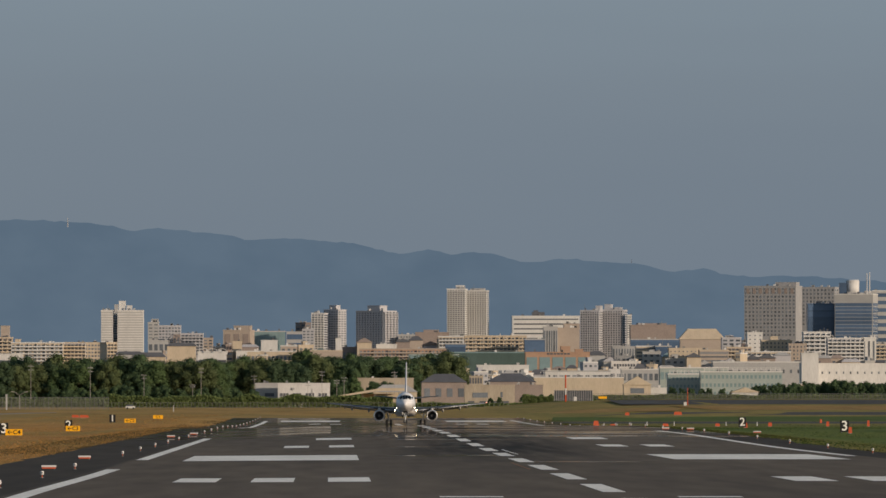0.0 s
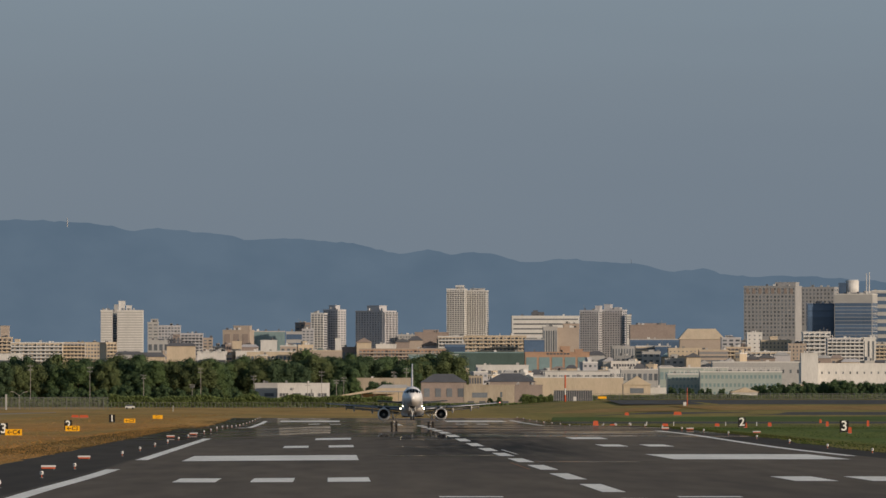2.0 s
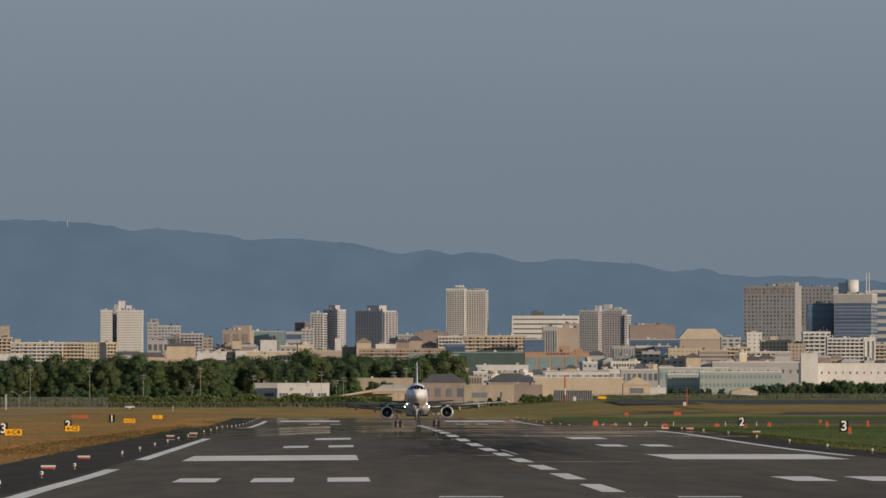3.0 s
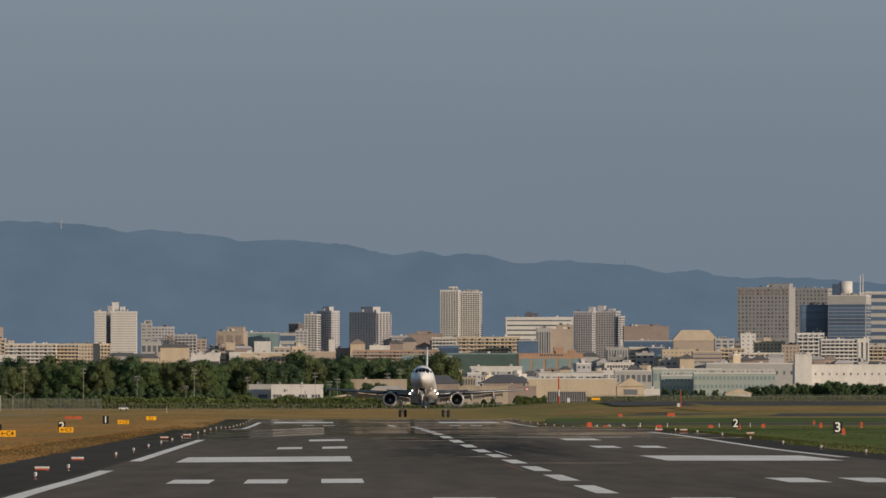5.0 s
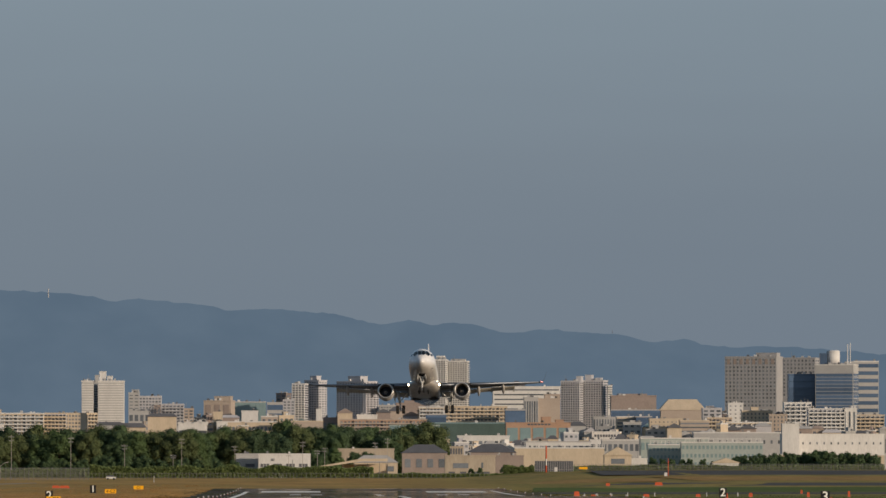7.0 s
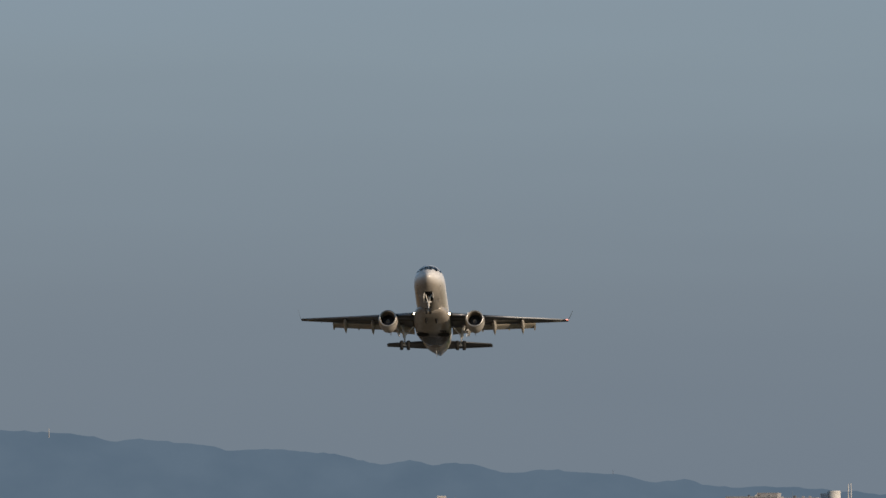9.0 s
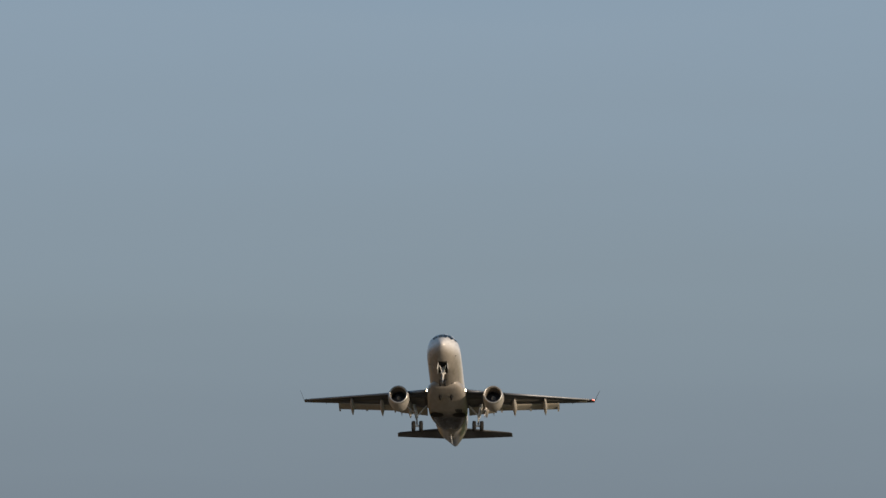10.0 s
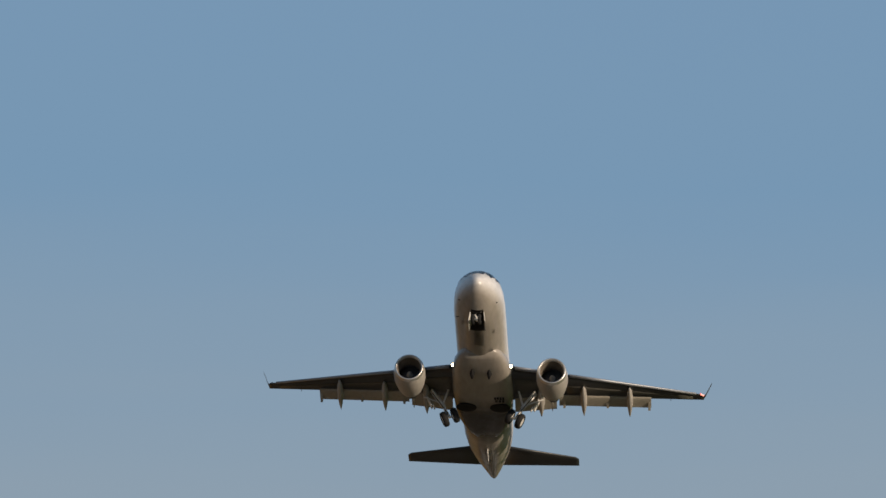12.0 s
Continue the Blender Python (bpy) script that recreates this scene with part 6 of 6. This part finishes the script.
    part("exhaust_cone", turned(ex, ez, [(2.4, 0.47), (1.7, 0.43), (1.2, 0.36), (1.2, 0.30), (0.8, 0.12), (0.6, 0.02)], 20), M_FAN, eng, "", True)
    le, te, z = wing_line(4.2)
    bm = bmesh.new()
    loft(bm, [[(ex - 0.13, 4.2, ez + 0.92), (ex + 0.13, 4.2, ez + 0.92), (ex + 0.13, 3.9, ez + 0.80), (ex - 0.13, 3.9, ez + 0.80)],
              [(ex - 0.20, le + 0.1, z + 0.12), (ex + 0.20, le + 0.1, z + 0.12), (ex + 0.20, le, ez + 0.6), (ex - 0.20, le, ez + 0.6)],
              [(ex - 0.12, 0.2, z - 0.1), (ex + 0.12, 0.2, z - 0.1), (ex + 0.12, 0.5, ez + 0.5), (ex - 0.12, 0.5, ez + 0.5)]])
    part("pylon", bm, M_COWL, eng, "", True)
    # tailplane
    rings = []
    for f in (0, 0.5, 0.96, 1.0):
        x = 0.35 + 4.84 * f
        rings.append(foil(-12.0 - 2.75 * f - (0.2 if f == 1 else 0), -14.95 - 0.97 * f, s * x, 0.84 + 0.55 * f, 0.055, 8))
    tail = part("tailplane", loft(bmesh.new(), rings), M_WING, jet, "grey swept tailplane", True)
    # lights in the wing's root
    bm = bmesh.new()
    disc(bm, (s * 1.69, 3.47, -1.17), (0, 1, -0.12), 0.11)
    part("landing_light", bm, M_LAMP, jet, "lit warm landing light")
    part("lamp_housing", turned(s * 1.69, -1.17, [(3.42, 0.13), (3.52, 0.135), (3.53, 0.155), (2.90, 0.18)], 20), M_WING, jet, "", True)
    bm = bmesh.new()
    tube(bm, (s * 1.36, 2.3, -0.74), (s * 1.44, 3.0, -0.74), 0.07, 0.075, 12)
    part("taxi_light", bm, M_TAXI_LAMP, jet, "small lit warm light")
    # small blades, wells and drains below
    bm = bmesh.new()
    loft(bm, [[(s * 0.5 + u * q, yy, -2.0 - v * q) for u, v in ((-0.16, 0), (0.16, 0), (0.05, 0.34), (-0.05, 0.34))] for yy, q in ((4.75, 0.1), (4.45, 0.7), (4.10, 1.0))])
    part("belly_blade", bm, M_PIT, jet)
    # a flat black disc on the fairing paints the open well's inner shade
    bm = bmesh.new()
    loft(bm, [[(s * 1.0 + 0.60 * math.cos(a), -0.45 + 0.55 * math.sin(a), zz) for a in [k * math.tau / 24 for k in range(24)]] for zz in (-2.02, -2.095)])
    part("wheel_well", bm, M_PIT, jet, "dark disc for the shade in an open wheel well")
    # main gear: it swings inwards about its hinge
    bm = bmesh.new()
    tube(bm, (0, 0, 0.2), (s * -0.22, 0.0, -1.05), 0.15, 0.14, 12)
    tube(bm, (s * -0.21, 0.0, -1.0), (s * -0.28, 0.0, -1.82), 0.075, 0.075, 12)
    leg = part("main_landing_gear", bm, M_GEAR, jet, "white main landing gear leg", True)
    main_legs.append((leg, s, Vector((s * 2.98, 0.0, -1.25))))
    bm = bmesh.new()
    tube(bm, (s * -1.1, 0.25, 0.0), (s * -0.2, 0.02, -0.95), 0.065, 0.055)
    tube(bm, (s * 0.62, 0.05, 0.02), (s * -0.18, 0.02, -0.80), 0.05, 0.045)
    tube(bm, (s * 0.1, 0.8, -0.05), (s * -0.2, 0.02, -0.85), 0.045, 0.045)
    part("side_brace", bm, M_GEAR, leg)
    bm = bmesh.new()
    tube(bm, (s * -0.28 - 0.45, 0, -1.83), (s * -0.28 + 0.45, 0, -1.83), 0.07, 0.07, 10)
    part("axle", bm, M_GEAR, leg)
    bm = bmesh.new()
    box(bm, s * 0.40 - 0.03, s * 0.40 + 0.03, -0.45, 0.10, -0.72, -0.10)
    box(bm, s * 0.30 - 0.03, s * 0.30 + 0.03, -0.20, 0.08, -0.92, -0.68)
    part("gear_door", bm, M_GEAR, leg, "white gear door")
    bm = bmesh.new()
    tube(bm, (s * -0.20, -0.10, -0.95), (s * -0.22, -0.42, -1.35), 0.045, 0.035, 8)
    tube(bm, (s * -0.22, -0.42, -1.35), (s * -0.28, -0.08, -1.78), 0.035, 0.045, 8)
    part("torque_link", bm, M_GEAR, leg)
    bm = bmesh.new()
    tube(bm, (s * 0.05, 0.16, -0.05), (s * -0.10, 0.19, -0.90), 0.022, 0.022, 6)
    tube(bm, (s * -0.10, 0.19, -0.90), (s * -0.26, 0.14, -1.70), 0.022, 0.022, 6)
    part("hydraulic_hose", bm, M_TYRE, leg)
    for o in (-0.33, 0.33):
        wheel_part("wheel", s * -0.28 + o, 0, -1.83, 0.47, 0.33, leg)

# fin, rudder and tail cone
fin = part("fin", loft(bmesh.new(), [[(y, x, z) for y, x, z in [(p[2], p[1], z0) for p in foil(le, te, 0, 0, 0.05, 8)]] for le, te, z0 in ((-9.2, -14.0, 1.45), (-11.0, -14.2, 2.6), (-13.9, -15.5, 6.65), (-14.2, -15.45, 6.85))]), M_HULL, jet, "tall white fin", True)
part("rudder", loft(bmesh.new(), [[(p[2], p[1], z0) for p in foil(le, te, 0, 0, 0.07, 6)] for le, te, z0 in ((-13.95, -15.6, 1.7), (-15.4, -16.35, 6.5))]), M_HULL, fin, "", True)
bm = bmesh.new()
tube(bm, (0, -16.4, 0.80), (0, -16.75, 0.86), 0.15, 0.10, 14)
part("exhaust_outlet", bm, M_FAN, jet)
bm = bmesh.new()
box(bm, -0.02, 0.02, -9.2, -7.6, -1.72, -1.25)
part("keel_antenna", bm, M_GEAR, jet)

bm = bmesh.new()
for k in range(4):
    box(bm, -1.28 + 0.16 * k, -1.17 + 0.16 * k, 0.75, 1.0, -2.10, -2.05)
    if k < 3:
        box(bm, -1.28 + 0.2 * k, -1.14 + 0.2 * k, 0.40, 0.60, -2.10, -2.05)
tagged(part("lettering_bars", bm, M_PIT, jet, "small dark painted bars below"), kind="stuff")

# closed doors, hatches and small probes on the hull
part("closed_gear_door", hull_patch(7.3, 9.2, 259, 281, 0.004, 4, 5), M_BELLY, jet, "grey closed door behind the nose gear bay")
for y0, y1, d0, d1 in ((5.9, 6.6, 240, 248), (5.2, 5.9, 296, 303), (-8.6, -7.9, 262, 278), (-11.0, -10.5, 265, 276), (8.4, 8.9, 232, 237), (9.6, 10.0, 305, 310)):
    part("access_panel", hull_patch(y0, y1, d0, d1, 0.004, 3, 4), M_BELLY, jet, "small grey access panel")
for y, d in ((11.6, 330), (11.4, 210), (9.8, 322)):
    a, b = Vector(skin(y, d)), Vector(skin(y + 0.16, d, 0.14))
    bm = bmesh.new()
    tube(bm, a, b, 0.035, 0.02, 6)
    part("air_data_probe", bm, M_FAN, jet)

# nose gear bay, its inner shade a dark patch on the skin, with its doors and the leg, which swings forward
part("nose_gear_bay", hull_patch(9.3, 11.6, 253, 287, 0.012, 4, 5), M_PIT, jet, "dark patch for the shade in the nose gear bay")
for s in (1, -1):
    bm = bmesh.new()
    loft(bm, [[(s * 0.38, 11.4, -1.46), (s * 0.42, 11.4, -1.46), (s * 0.50, 11.3, -1.98), (s * 0.46, 11.3, -1.98)], [(s * 0.38, 10.1, -1.60), (s * 0.42, 10.1, -1.60), (s * 0.50, 10.2, -2.10), (s * 0.46, 10.2, -2.10)]])
    part("nose_gear_door", bm, M_GEAR, jet, "white open nose gear door")
bm = bmesh.new()
tube(bm, (0, 0, 0.1), (0, 0.05, -1.0), 0.11, 0.10, 12)
tube(bm, (0, 0.05, -0.95), (0, 0.08, -1.50), 0.06, 0.06, 12)
nose_leg = part("nose_landing_gear", bm, M_GEAR, jet, "white nose landing gear leg", True)
bm = bmesh.new()
tube(bm, (-0.28, 0.7, -0.1), (0, 0.08, -0.8), 0.04, 0.04)
tube(bm, (0.28, 0.7, -0.1), (0, 0.08, -0.8), 0.04, 0.04)
tube(bm, (-0.25, 0.06, -0.62), (0.25, 0.06, -0.62), 0.07, 0.07)
part("drag_brace", bm, M_GEAR, nose_leg)
bm = bmesh.new()
tube(bm, (-0.25, 0.08, -1.52), (0.25, 0.08, -1.52), 0.05, 0.05)
part("axle", bm, M_GEAR, nose_leg)
for o in (-0.19, 0.19):
    wheel_part("wheel", o, 0.08, -1.52, 0.31, 0.20, nose_leg)
bm = bmesh.new()
disc(bm, (0, 0.12, -0.50), (0, 1, -0.1), 0.09)
part("taxi_light", bm, M_GLASS, nose_leg, "small unlit lamp")


def motions():
    """The take-off run, the rotation and the climb; then the gear folds away."""
    walk(jet, [
        (0, pose(12.00, 1490.5, 4.08, 0.90, 0.00, 179.10)),
        (0.5, pose(11.99, 1460.2, 4.09, 1.80, 0.00, 179.05)),
        (1, pose(11.99, 1430.5, 4.11, 2.70, 0.00, 179.05)),
        (1.5, pose(12.03, 1402.5, 4.17, 3.60, 0.10, 179.20)),
        (2, pose(12.09, 1374.5, 4.25, 4.35, 0.25, 179.40)),
        (2.5, pose(12.17, 1346.2, 4.35, 4.90, 0.40, 179.50)),
        (3, pose(12.24, 1315.0, 4.52, 5.20, 0.30, 179.30)),
        (3.6, pose(12.34, 1274.5, 4.82, 5.50, 0.00, 178.90)),
        (4.8, pose(12.60, 1189.5, 6.02, 6.30, -0.50, 178.10)),
        (5, pose(12.64, 1175.1, 6.38, 6.51, -0.24, 178.00)),
        (5.5, pose(12.72, 1136.2, 7.62, 7.20, 1.60, 178.00)),
        (6, pose(12.78, 1098.6, 9.30, 7.99, 2.31, 177.96)),
        (6.5, pose(12.72, 1064.3, 11.52, 8.88, 1.39, 177.84)),
        (7.5, pose(12.36, 1000.5, 18.40, 11.40, 0.50, 177.40)),
        (8.5, pose(11.94, 934.6, 27.42, 13.98, -0.02, 177.01)),
        (9, pose(11.76, 904.8, 33.50, 15.32, -0.21, 176.83)),
        (9.5, pose(11.78, 870.0, 40.16, 16.40, -0.26, 176.71)),
        (10, pose(11.84, 830.9, 46.56, 17.08, -0.16, 176.74)),
        (10.5, pose(11.78, 759.3, 51.25, 17.87, 0.94, 177.12)),
        (11, pose(11.59, 678.7, 54.15, 18.31, -0.17, 176.85)),
        (11.5, pose(11.33, 605.6, 56.93, 19.29, -1.31, 176.79)),
        (12, pose(11.28, 550.7, 61.63, 19.29, -1.79, 176.23)),
    ])
    for leg, s, hinge in main_legs:
        walk(leg, [(t, pose(hinge.x, hinge.y, hinge.z - drop, 0, s * a, 0)) for t, a, drop in ((0, 0, 0), (1.0, 0, 0.06), (2.5, 0, 0.20), (10.4, 0, 0.21), (10.6, 2, 0.21), (11, 11, 0.20), (11.5, 20, 0.18), (12, 26, 0.18))])
    walk(nose_leg, [(t, pose(0, 10.55, -1.55, a, 0, 0)) for t, a in ((0, 0), (10.4, 0), (11, 14), (11.5, 36), (12, 62))])


motions()
